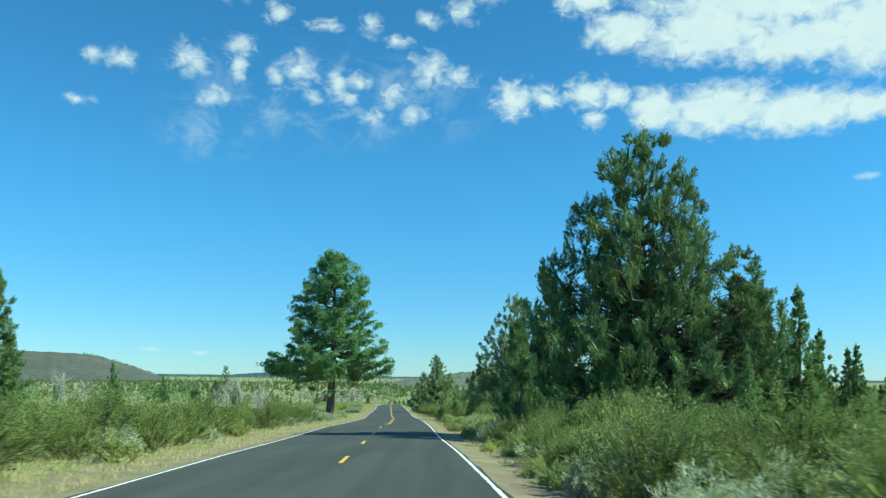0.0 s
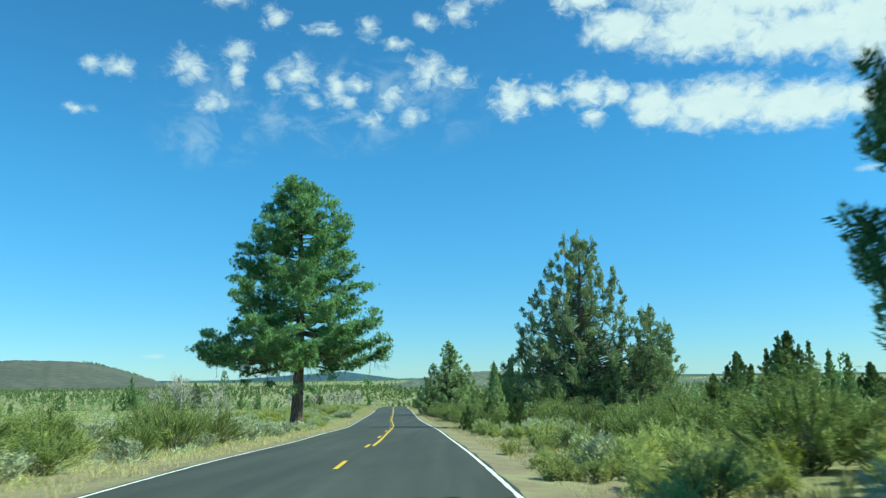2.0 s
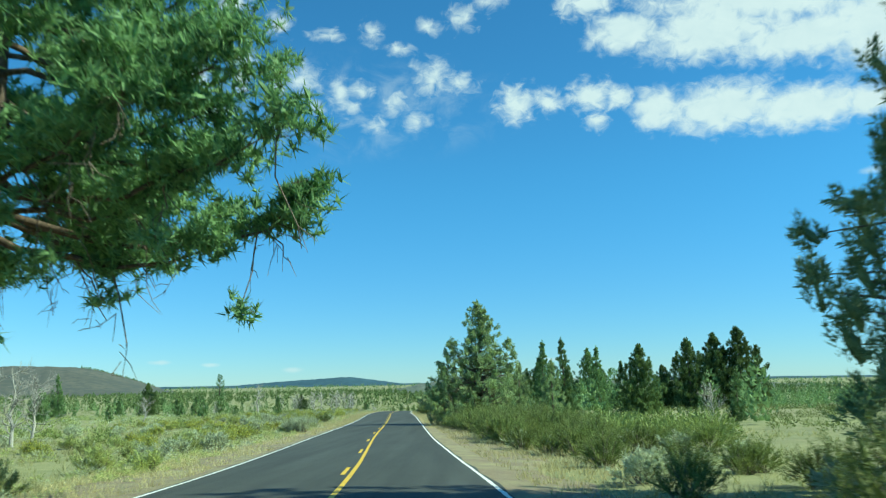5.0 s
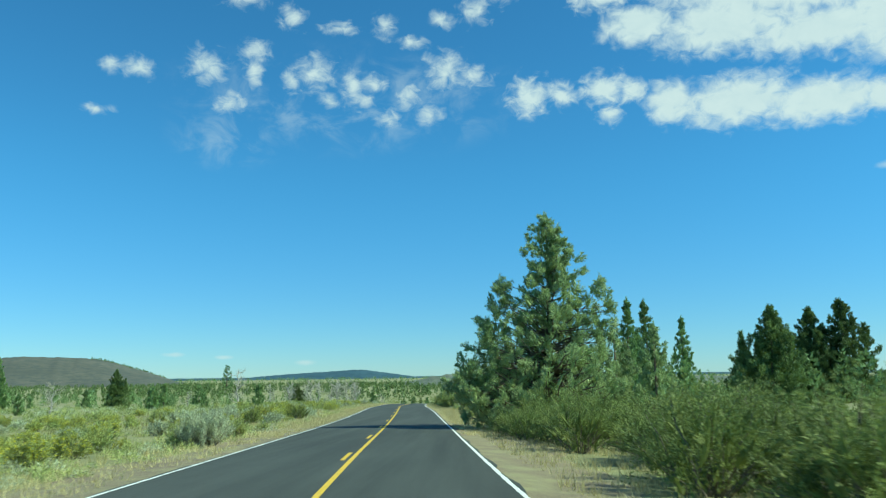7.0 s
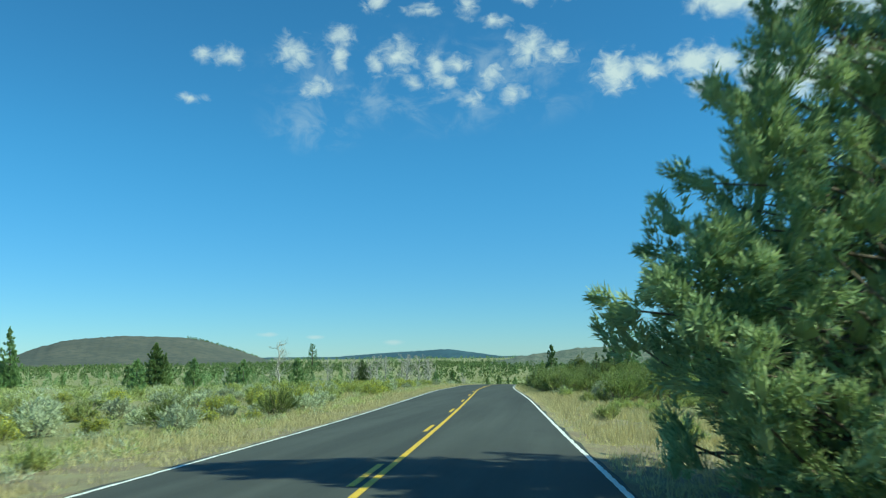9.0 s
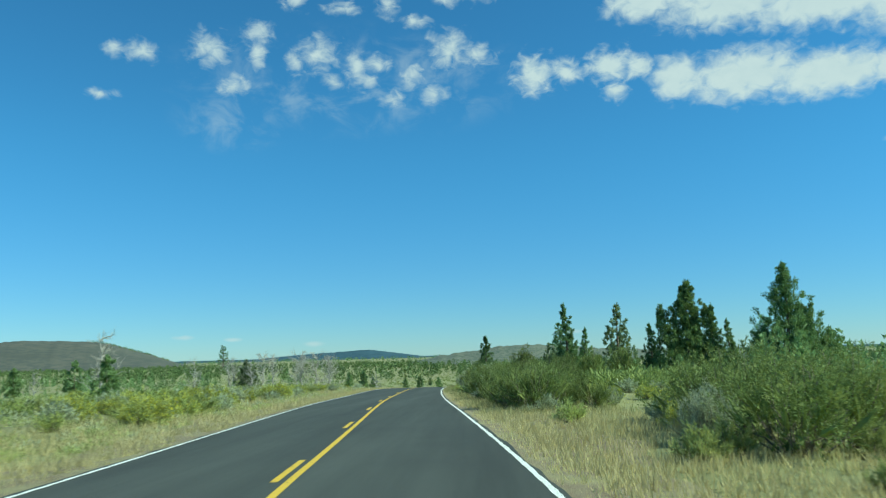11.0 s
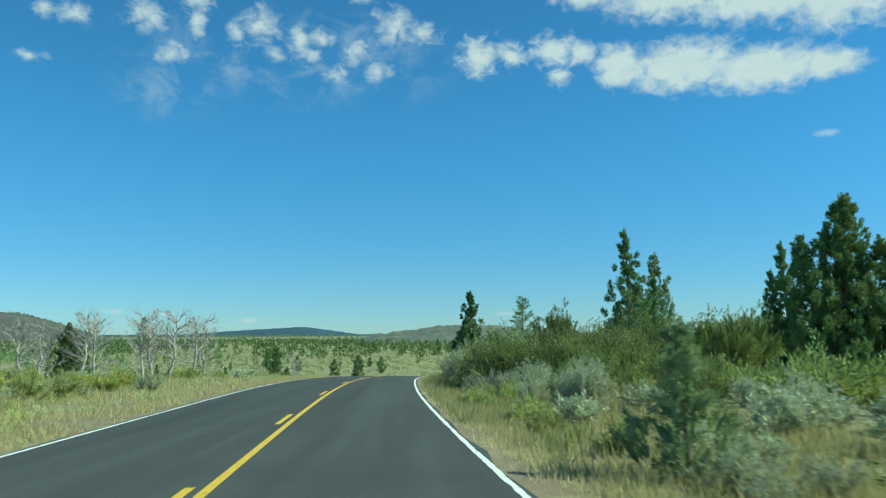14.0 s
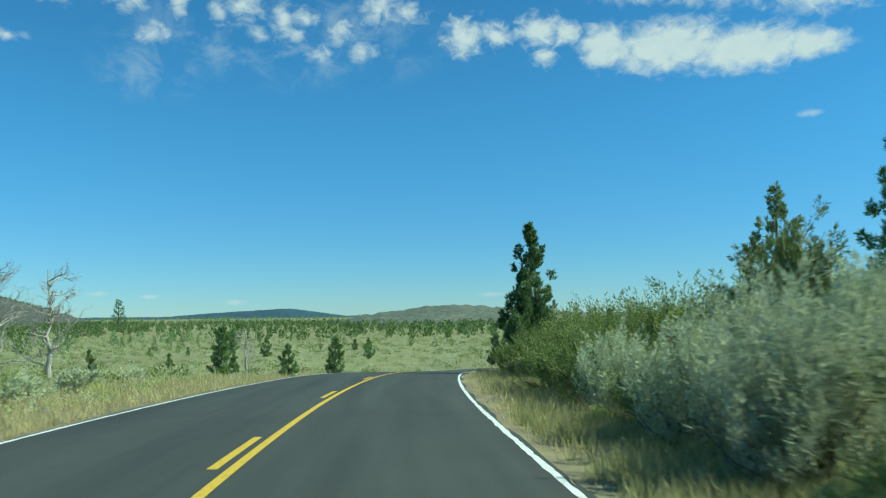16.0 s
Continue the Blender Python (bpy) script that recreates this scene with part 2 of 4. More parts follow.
def hill_mat(name, low, high, spot, scale):
    m, n, l, b = material(name, 1.0)
    f, g = noise_node(n, l, scale, 6, 0.6), noise_node(n, l, scale * 7, 4, 0.7)
    col = ramp_node(n, l, f, [(0.35, low), (0.65, high)])
    l.new(mix_node(n, l, ramp_node(n, l, g, [(0.48, (0, 0, 0)), (0.56, (0.85, 0.85, 0.85))]), col, spot), b.inputs["Base Color"])
    return m


HILL_DARK = hill_mat("dark_brush_hillside", (0.085, 0.09, 0.075), (0.13, 0.125, 0.1), (0.075, 0.085, 0.075), 0.006)
# far forest: the blue of distance haze is put into the base colour
HILL_HAZE_BLUE = hill_mat("distant_blue_forest", (0.04, 0.085, 0.12), (0.05, 0.1, 0.135), (0.035, 0.075, 0.105), 0.003)
HILL_DRY = hill_mat("dry_wooded_ridge", (0.13, 0.15, 0.115), (0.21, 0.21, 0.155), (0.06, 0.085, 0.065), 0.02)

# ---- the road's line ----
# y, x and z of the right-hand white line
ROAD = [
    (-30, 3.07, 1.19), (-10, 2.17, 0.45), (10, 1.24, -0.42), (25, 0.62, -0.97), (40, -0.09, -1.59), (55, -0.68, -2.12), (70, -1.26, -2.8),
    (85, -1.92, -3.42), (100, -2.67, -4.1), (115, -3.69, -4.68), (130, -4.74, -5.15), (145, -5.63, -5.58), (160, -6.49, -6.0), (175, -7.4, -6.38),
    (190, -8.34, -6.69), (205, -9.43, -7.02), (220, -10.55, -7.4), (235, -11.4, -7.84), (250, -12.02, -8.23), (265, -12.22, -8.62),
    (280, -11.8, -9.18), (295, -10.5, -9.9), (310, -8.1, -10.95), (330, -3.2, -12.4), (350, 3.5, -13.6)]
LINE_GAP = 7.1
ry_, rx_, rz_ = (np.array(c, float) for c in zip(*ROAD))


def spline(xs, vs):
    """Second derivatives of a natural cubic."""
    k, h = len(xs), np.diff(xs)
    m, r = np.eye(k), np.zeros(k)
    for i in range(1, k - 1):
        m[i, i - 1], m[i, i], m[i, i + 1] = h[i - 1], 2 * (h[i - 1] + h[i]), h[i]
        r[i] = 6 * ((vs[i + 1] - vs[i]) / h[i] - (vs[i] - vs[i - 1]) / h[i - 1])
    return np.linalg.solve(m, r)


MX, MZ = spline(ry_, rx_), spline(ry_, rz_)


def curve(vs, ms, y):
    y = np.asarray(y, float)
    c = np.clip(y, ry_[0], ry_[-1])
    k = np.clip(np.searchsorted(ry_, c) - 1, 0, len(ry_) - 2)
    h, d, e = ry_[k + 1] - ry_[k], c - ry_[k], ry_[k + 1] - c
    return (ms[k] * e**3 + ms[k + 1] * d**3) / (6 * h) + (vs[k] / h - ms[k] * h / 6) * e + (vs[k + 1] / h - ms[k + 1] * h / 6) * d


def road_x(y):
    """x of the road's middle."""
    y = np.asarray(y, float)
    return curve(rx_, MX, y) - LINE_GAP / 2 + np.where(y < -30, -(y + 30) * 0.05, 0)


def road_z(y):
    y = np.asarray(y, float)
    far = np.interp(y, [350, 420, 650, 1000, 1600, 6000], [-13.6, -14.6, -18.0, -20.5, -22, -22])
    return np.where(y > 350, far, curve(rz_, MZ, y) + np.where(y < -30, -(y + 30) * 0.04, 0))


def spot(y, u):
    """The place u metres to the right of the road's middle."""
    s = (road_x(y + 0.5) - road_x(y - 0.5))
    k = 1 / np.sqrt(1 + s * s)
    return road_x(y) + u * k, y - u * s * k


def lumps(x, y):
    return 0.16 * np.sin(x * 0.31 + 1.3 * np.sin(y * 0.11)) * np.cos(y * 0.27 + x * 0.05) + 0.3 * np.sin(x * 0.045 + 2) * np.sin(y * 0.031)


def ground_z(x, y):
    x, y = np.asarray(x, float), np.asarray(y, float)
    u = np.abs(x - road_x(np.minimum(y, 350)))
    off = np.clip((u - 5.5) / 6, 0, 1)
    far = np.clip((np.hypot(x, y) - 500) / 500, 0, 1)
    return road_z(y) - 0.05 - 0.1 * np.clip((u - 3.6) / 1.5, 0, 1) + off * lumps(x, y) * (1 - far * 0.7)


# ---- mesh helpers ----
def mesh_of(name, verts, faces, mat, smooth=False):
    """A mesh from arrays: verts (n, 3) and faces (m, 3) or (m, 4), or a list of such face arrays."""
    verts = np.asarray(verts, np.float32)
    faces = [np.asarray(f, np.int32) for f in (faces if isinstance(faces, list) else [faces]) if len(f)]
    loops = np.concatenate([f.ravel() for f in faces])
    sizes = np.concatenate([np.full(len(f), f.shape[1], np.int32) for f in faces])
    me = bpy.data.meshes.new(name)
    me.vertices.add(len(verts)), me.loops.add(len(loops)), me.polygons.add(len(sizes))
    me.vertices.foreach_set("co", verts.ravel())
    me.loops.foreach_set("vertex_index", loops)
    me.polygons.foreach_set("loop_start", np.concatenate([[0], np.cumsum(sizes)[:-1]]).astype(np.int32))
    me.polygons.foreach_set("use_smooth", np.full(len(sizes), smooth))
    me.update(calc_edges=True)
    me.materials.append(mat)
    return me


def part(name, me, parent, label=""):
    ob = new(name, me)
    ob.parent = parent
    return tagged(ob, label)


def unit(v):
    return v / np.maximum(np.linalg.norm(v, axis=-1, keepdims=True), 1e-9)


def blades(rng, pos, way, length, width, bend=0.25, face=None):
    """Pointed leaves: one tapered blade each, from pos along way; their flat side turns towards face, where it is given."""
    pos, way = np.asarray(pos), unit(np.asarray(way))
    k = len(pos)
    side = unit(np.cross(way, rng.normal(size=(k, 3)) if face is None else face))
    up = np.cross(side, way)
    length, width = np.broadcast_to(length, k)[:, None], np.broadcast_to(width, k)[:, None]
    tip = pos + way * length - up * length * bend * rng.uniform(-1, 1, (k, 1))
    v = np.stack([pos + side * width / 2, tip, pos - side * width / 2], 1).reshape(-1, 3)
    return v, np.arange(3 * k).reshape(k, 3)


def tube(points, radii, sides=6):
    """A tapered limb along a line of points."""
    p = np.asarray(points, float)
    r = np.asarray(radii, float)
    t = unit(np.gradient(p, axis=0))
    ref = np.where(np.abs(t[:, 2:3]) > 0.9, [[1.0, 0, 0]], [[0, 0, 1.0]])
    a = unit(np.cross(t, ref))
    b = np.cross(t, a)
    ang = np.arange(sides) * 2 * np.pi / sides
    ring = p[:, None] + r[:, None, None] * (np.cos(ang)[None, :, None] * a[:, None] + np.sin(ang)[None, :, None] * b[:, None])
    v = ring.reshape(-1, 3)
    i, j = np.meshgrid(np.arange(len(p) - 1), np.arange(sides), indexing="ij")
    n2 = (j + 1) % sides
    f = np.stack([i * sides + j, i * sides + n2, (i + 1) * sides + n2, (i + 1) * sides + j], -1).reshape(-1, 4)
    return v, f


def plumes(rng, c, axis, size, per, leaf, fat=0.27, sides=3, core=0.5):
    """Leafy sprays: a twiggy heart of spindle shape for each, clad in small leaves that lie along it. Lists of vertices and faces."""
    c, axis, size = np.asarray(c, float), unit(np.asarray(axis, float)), np.asarray(size, float)
    k = len(c)
    a = unit(np.cross(axis, np.where(np.abs(axis[:, 2:3]) > 0.9, [[1.0, 0, 0]], [[0, 0, 1.0]])))
    b = np.cross(axis, a)
    rings = np.array([0.0, 0.22, 0.5, 0.78, 1.0])
    ang = np.arange(sides) * 2 * np.pi / sides
    wide = size[:, None] * fat * core * np.sin(np.pi * (0.1 + 0.87 * rings ** 0.75)) * rng.uniform(0.45, 1.3, (k, 5))
    spin = ang + rng.uniform(0, 6.28, (k, 1))
    ring = np.cos(spin)[..., None] * a[:, None] + np.sin(spin)[..., None] * b[:, None]
    v1 = (c + axis * (-0.22 * size)[:, None])[:, None, None] + axis[:, None, None] * (size[:, None] * rings * 0.9)[:, :, None, None] + ring[:, None] * (wide[:, :, None] * rng.uniform(0.7, 1.3, (k, 5, sides)))[..., None]
    i, j, q = np.meshgrid(np.arange(k), np.arange(4), np.arange(sides), indexing="ij")
    o, n2 = i * 5 * sides, (q + 1) % sides
    f1 = np.stack([o + j * sides + q, o + j * sides + n2, o + (j + 1) * sides + n2, o + (j + 1) * sides + q], -1).reshape(-1, 4)
    s = rng.uniform(0, 1, (k, per))
    ang = rng.uniform(0, 2 * np.pi, (k, per))
    radial = np.cos(ang)[..., None] * a[:, None] + np.sin(ang)[..., None] * b[:, None]
    rad = fat * size[:, None] * np.sin(np.pi * (0.12 + 0.86 * s ** 0.75)) * rng.uniform(0.45, 1.25, (k, per))
    pos = c[:, None] + axis[:, None] * ((s - 0.25) * size[:, None])[..., None] + radial * rad[..., None]
    way = axis[:, None] + radial * rng.uniform(0.1, 0.9, (k, per, 1)) + rng.normal(0, 0.22, (k, per, 3))
    face = radial + rng.normal(0, 0.5, (k, per, 3))
    m = k * per
    v2, f2 = blades(rng, pos.reshape(-1, 3), way.reshape(-1, 3), leaf[0] * rng.uniform(0.6, 1.4, m), leaf[1] * rng.uniform(0.7, 1.3, m), 0.25, face.reshape(-1, 3))
    return [(v1.reshape(-1, 3), f1), (v2, f2)] if core else [(v2, f2)]


class Pile:
    """Collects pieces into one mesh."""

    def __init__(self):
        self.v, self.f, self.n = [], [], 0

    def add(self, v, f):
        self.v.append(np.asarray(v, np.float32))
        self.f.append(np.asarray(f, np.int32) + self.n)
        self.n += len(v)
        return self

    def mesh(self, name, mat, smooth=False):
        quads = [f for f in self.f if f.shape[1] == 4]
        tris = [f for f in self.f if f.shape[1] == 3]
        return mesh_of(name, np.concatenate(self.v), [np.concatenate(x) for x in (quads, tris) if x], mat, smooth)


def bent(rng, a, b, k=5, sway=0.06, sag=0.0):
    a, b = np.asarray(a, float), np.asarray(b, float)
    t = np.linspace(0, 1, k)[:, None]
    p = a + (b - a) * t
    p[1:-1] += rng.normal(size=(k - 2, 3)) * sway * np.linalg.norm(b - a)
    p[:, 2] += sag * np.sin(t[:, 0] * np.pi) * np.linalg.norm(b - a)
    return p


# ---- ground, road, markings ----
side = np.concatenate([np.arange(0, 12, 1.0), np.arange(12, 40, 2.5), np.geomspace(40, 4600, 26)])
us = np.concatenate([-side[:0:-1], side])
gy = np.concatenate([-np.geomspace(4500, 40, 14), np.arange(-36, 352, 3.0), np.geomspace(352, 4700, 40)])


def plain(X, Y2, U, Y):
    x = road_x(np.minimum(Y, 350)) + U
    return ground_z(x, Y) - 0.06 * (np.abs(U) < 4.5)


U_, Y_ = np.meshgrid(us, gy, indexing="ij")
X_ = road_x(np.minimum(Y_, 350)) + U_
Z_ = plain(X_, Y_, U_, Y_)
a_, b_ = U_.shape
i_, j_ = np.meshgrid(np.arange(a_ - 1), np.arange(b_ - 1), indexing="ij")
k_ = (i_ * b_ + j_).ravel()
ground = new("ground", mesh_of("ground", np.stack([X_, Y_, Z_], -1).reshape(-1, 3), np.stack([k_, k_ + b_, k_ + b_ + 1, k_ + 1], 1), GROUND, True))
tagged(ground, "dry sandy steppe ground with faded grass cover", "ground", kind="structure")

ry = np.arange(-40, 350, 1.0)
rng = np.random.default_rng(5)
edge_l, edge_r = -3.68 + 0.03 * np.sin(ry * 1.7) + rng.normal(0, 0.025, len(ry)), 3.67 + 0.03 * np.sin(ry * 1.3 + 1) + rng.normal(0, 0.025, len(ry))
cross = np.array([0, 0.12, 0.5, 0.88, 1.0])


def strip(name, left, right, ys, mat, lift, cuts=(0.0, 1.0), drop=0.0):
    """A band that follows the road between two offsets from its middle, with a thin edge down to the ground."""
    cuts = np.asarray(cuts)
    U = np.stack([left + (right - left) * c for c in cuts])
    Y = np.broadcast_to(ys, U.shape)
    X, Y2 = spot(Y, U)
    Z = road_z(Y) + lift - 0.012 * np.abs(U) * (np.abs(U) < 4.2)
    if drop:
        X, Y2, Z, U = (np.concatenate([q[:1], q, q[-1:]]) for q in (X, Y2, Z, U))
        Z[0] -= drop
        Z[-1] -= drop
    a, b = X.shape
    i, j = np.meshgrid(np.arange(a - 1), np.arange(b - 1), indexing="ij")
    k = (i * b + j).ravel()
    return mesh_of(name, np.stack([X, Y2, Z], -1).reshape(-1, 3), np.stack([k, k + b, k + b + 1, k + 1], 1), mat)


road = new("road", strip("road", edge_l, edge_r, ry, ASPHALT, 0.045, cross, 0.12))
tagged(road, "worn grey two-lane asphalt road with faint dark streaks", "road", kind="structure")
line_y = np.arange(-40, 349, 0.2)
for name, u in (("edge_line", -3.55), ("edge_line", 3.55)):
    wob = 0.006 * np.sin(line_y * 0.35 + u)
    part(name, strip(name, u - 0.045 + wob + rng.normal(0, 0.008, len(line_y)), u + 0.045 + wob + rng.normal(0, 0.008, len(line_y)), line_y, WHITE, 0.05), road, "thin white painted edge line")


def middle(y):
    return np.interp(y, [0, 110, 140, 190, 215, 260], [0.3, 0.25, 0.1, -0.04, 0.06, 0.14])


solid = np.arange(64, 350, 1.0)
part("solid_line", strip("solid_line", middle(solid) + 0.05, middle(solid) + 0.165, solid, YELLOW, 0.0505), road, "solid yellow painted line")
for y0 in np.arange(-31.93, 340, 10.53):
    y1 = y0 + np.interp(y0, [222, 238, 256, 280], [0, -0.4, 1.2, 1.2])
    seg = np.linspace(y1, y1 + 2.75, 5)
    part("dash", strip("dash", middle(seg) - 0.165, middle(seg) - 0.05, seg, YELLOW, 0.0505), road, "short yellow painted dash")

rng = np.random.default_rng(8)
sy = np.arange(-38, 348, 1.0)
for u0, u1, label in ((3.6, 6.4, "reddish cinder verge with dry grass stubble"), (-6.6, -3.6, "sandy dry verge with grass stubble")):
    a, b = u0 + 0 * sy, u1 + 0 * sy
    outer = a if u0 < 0 else b
    outer += 0.5 * np.sin(sy * 0.23) + 0.35 * np.sin(sy * 0.61 + 2) + rng.normal(0, 0.12, len(sy))
    cuts = np.linspace(0, 1, 7)
    U = np.stack([a + (b - a) * c for c in cuts])
    Y = np.broadcast_to(sy, U.shape)
    X, Y2 = spot(Y, U)
    bump = rng.normal(0, 0.012, U.shape)
    Z = ground_z(X, Y2) + 0.035 + bump
    Z[0 if u0 < 0 else -1] -= 0.09
    p_, q_ = U.shape
    i, j = np.meshgrid(np.arange(p_ - 1), np.arange(q_ - 1), indexing="ij")
    k = (i * q_ + j).ravel()
    v = new("road_verge", mesh_of("road_verge", np.stack([X, Y2, Z], -1).reshape(-1, 3), np.stack([k, k + q_, k + q_ + 1, k + 1], 1), SHOULDER, True))
    tagged(v, label, "verge", kind="structure")


# ---- distant hills ----
def hill(name, far, profile, depth, mat, label, rough=0.0, seed=1):
    """A rounded ridge: crest elevations by azimuth (degrees) at a distance, sloping down towards and away."""
    az = np.array([p[0] for p in profile])
    el = np.array([p[1] for p in profile])
    fine = np.linspace(az[0], az[-1], 120)
    eye_z, base = -4.0, -24.0
    r = np.random.default_rng(seed)
    top = eye_z + far * np.tan(np.radians(np.interp(fine, az, el)))
    sm = np.convolve(np.pad(top, 4, mode="edge"), np.ones(9) / 9, "valid") + r.normal(0, rough, 120)
    prof = np.array([-1.0, -0.7, -0.45, -0.2, 0.0, 0.25, 0.6, 1.0])
    hgt = np.cos(prof * np.pi / 2) ** 1.2
    V = []
    for w, h in zip(prof, hgt):
        d = far + w * depth
        z = base + (sm - base) * h + r.normal(0, rough * 0.8, 120) * h
        V.append(np.stack([np.sin(np.radians(fine)) * d, np.cos(np.radians(fine)) * d, z], 1))
    V = np.stack(V)
    a, b = V.shape[:2]
    i, j = np.meshgrid(np.arange(a - 1), np.arange(b - 1), indexing="ij")
    k = (i * b + j).ravel()
    return tagged(new(name, mesh_of(name, V.reshape(-1, 3), np.stack([k, k + 1, k + b + 1, k + b], 1), mat, True)), label, "hill", kind="structure")


hill("dark_hill", 2600, [(-36.5, -0.5), (-34.8, -0.2), (-33.4, 0.5), (-31.4, 1.1), (-28.3, 1.36), (-25.5, 1.3), (-23.7, 1.18), (-22.5, 0.85), (-21.3, 0.5), (-20.0, 0.05), (-18.5, -0.5)],
     700, HILL_DARK, "broad dark brown brush-covered hill", 0.6, 2)
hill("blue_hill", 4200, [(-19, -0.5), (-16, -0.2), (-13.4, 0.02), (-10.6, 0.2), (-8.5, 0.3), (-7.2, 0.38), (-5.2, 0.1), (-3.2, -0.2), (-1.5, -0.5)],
     380, HILL_HAZE_BLUE, "low distant forested hill coloured blue for haze", 0.5, 3)
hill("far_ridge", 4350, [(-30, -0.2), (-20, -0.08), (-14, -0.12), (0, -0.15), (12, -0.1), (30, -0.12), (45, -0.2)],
     200, HILL_HAZE_BLUE, "hazy blue ridge along the horizon", 0.5, 4)
hill("dry_ridge", 1700, [(-4.5, -0.6), (-2.5, -0.2), (-0.2, 0.1), (1.8, 0.36), (3.8, 0.42), (5.8, 0.22), (9, -0.05), (16, -0.3), (24, -0.6)],
     420, HILL_DRY, "dry grassy ridge dotted with dark trees", 0.8, 5)


# ---- plants ----
def root(name, label, category, group=""):
    return tagged(new(name), label, category, group)


def plant_at(ob, y, u, turn=0.0, scale=1.0, sink=0.04):
    x, y2 = spot(y, u)
    return set_at(ob, x, y2, turn, scale, sink)


def set_at(ob, x, y, turn=0.0, scale=1.0, sink=0.04):
    ob.matrix_basis = Matrix.LocRotScale((float(x), float(y), float(ground_z(x, y)) - sink), Euler((0, 0, radians(turn))), (scale,) * 3)
    return ob


def copy_at(ob, x, y, turn, scale, sink=0.04):
    c = copy_thing(ob, Matrix.Identity(4))
    return set_at(c, x, y, turn, scale, sink)


def crown_profile(t, base, full, power):
    """Crown radius share at height share t: none at base, widest at full, closing to the top."""
    up = np.clip((t - base) / max(full - base, 1e-3), 0, 1) ** 0.55
    down = np.clip((1 - t) / (1 - full), 0, 1) ** power
    return np.where(t < full, np.maximum(up, 0.05), down)


def juniper(name, label, h, r, seed, clumps, per, mat, leaf=(0.15, 0.05), base=0.03, full=0.22, power=0.8, plume=1.0, tops=3, lobes=0.35, group="", open_=0.0, category="tree", limbs=False, side_tops=(), sprigs=13, droop=0.0, heart=0.55):
    """A bushy conifer: a tapered trunk with limbs, and a crown of boughs, each a bunch of leafy sprays with gaps between."""
    rng = np.random.default_rng(seed)
    wood, leaves, arms = Pile(), Pile(), []
    lean = rng.normal(0, 0.02 * h, 2)

    def stem(t):
        t = np.asarray(t, float)
        return np.stack([lean[0] * t + 0.012 * h * np.sin(5 * t + seed), lean[1] * t + 0.012 * h * np.cos(4 * t + seed), h * t], -1)

    ts = np.linspace(0, 0.97, 12)
    trunk = stem(ts)
    trunk[0, 2] = -0.25
    wood.add(*tube(trunk, 0.022 * h * (1 - ts) + 0.01, 8))
    # a few side tops that make the outline ragged
    heads = [(np.zeros(2), 1.0)]
    for _ in range(tops):
        a = rng.uniform(0, 2 * np.pi)
        heads.append((np.array([np.cos(a), np.sin(a)]) * r * rng.uniform(0.3, 0.62), rng.uniform(0.55, 0.86)))
    heads += [(np.array([dx, dy]), share) for dx, dy, share in side_tops]
    tops = len(heads) - 1
    ph = rng.uniform(0, 2 * np.pi, 4)
    spray, hearts = [], []
    for off, hs in heads:
        tip = stem(hs) + np.array([*off, 0])
        for k in range(14):
            spray.append((tip - [0, 0, plume * (0.2 + 0.12 * k)] + rng.normal(0, 0.022 * plume * (0.3 + k), 3) * [1, 1, 0.4], np.array([0, 0, 1.0]) + rng.normal(0, 0.09, 3), plume * rng.uniform(0.35, 0.6)))
    shares = np.array([3.0] + [1.0] * tops) / (3.0 + tops)
    total = max(6, clumps // sprigs)
    turn = np.concatenate([np.full(max(3, round(total * q)), k) for k, q in enumerate(shares)])
    level = np.concatenate([(np.arange(max(3, round(total * q))) + 0.5) / max(3, round(total * q)) for q in shares])
    for made, (k, u) in enumerate(zip(turn, level)):
        off, hs = heads[k]
        t = base + (0.97 - base) * (1 - (1 - u) ** 0.84) + rng.normal(0, 0.015)
        t = min(max(t, base), 0.97)
        a = made * 2.39996 + rng.uniform(-0.7, 0.7)
        lobe = 1 + lobes * (np.sin(2 * a + ph[0] + 5 * t) * 0.5 + np.sin(3 * a + ph[1] - 9 * t) * 0.35 + np.sin(5 * a + ph[2] + 13 * t) * 0.35)
        rad = r * (1.0 if k == 0 else 0.6) * crown_profile(t, base, full, power) * min(max(lobe, 0.25), 1.14)
        rho = rad * rng.uniform(0.12 + open_ * 0.3, 1.0) ** (0.45 + 0.7 * t)
        out = np.array([np.cos(a), np.sin(a), 0.0])
        c = stem(t * hs) + np.array([*(off * min(1.0, 0.35 + t)), 0]) + out * rho
        wide = plume * (0.5 + 0.5 * (1 - t) ** 0.5)
        # one bough: sprays packed round a pointed lobe that leans outwards
        rise = unit(out * rng.uniform(0.15, 0.75) + np.array([0, 0, rng.uniform(0.7, 1.2)]) * (1 - droop) + np.array([0, 0, rng.uniform(-0.5, 0.5)]) * droop + rng.normal(0, 0.15, 3))
        lobe_r, lobe_l = wide * rng.uniform(0.3, 0.46), wide * rng.uniform(0.55, 0.95)
        for _ in range(sprigs):
            w = rng.uniform(-0.75, 1.0)
            d = rng.normal(size=3)
            d = unit(d - rise * (d @ rise))
            place = c + rise * (w * lobe_l * 0.8) + d * lobe_r * math.sqrt(max(0.04, 1 - w * w)) * rng.uniform(0.55, 1.05)
            spray.append((place, rise * 0.9 + d * rng.uniform(0.1, 0.8) + rng.normal(0, 0.12, 3), wide * rng.uniform(0.26, 0.5)))
        hearts.append((c - rise * lobe_l * 0.3, rise, lobe_l * 1.5, lobe_r * 0.95 / (lobe_l * 1.5)))
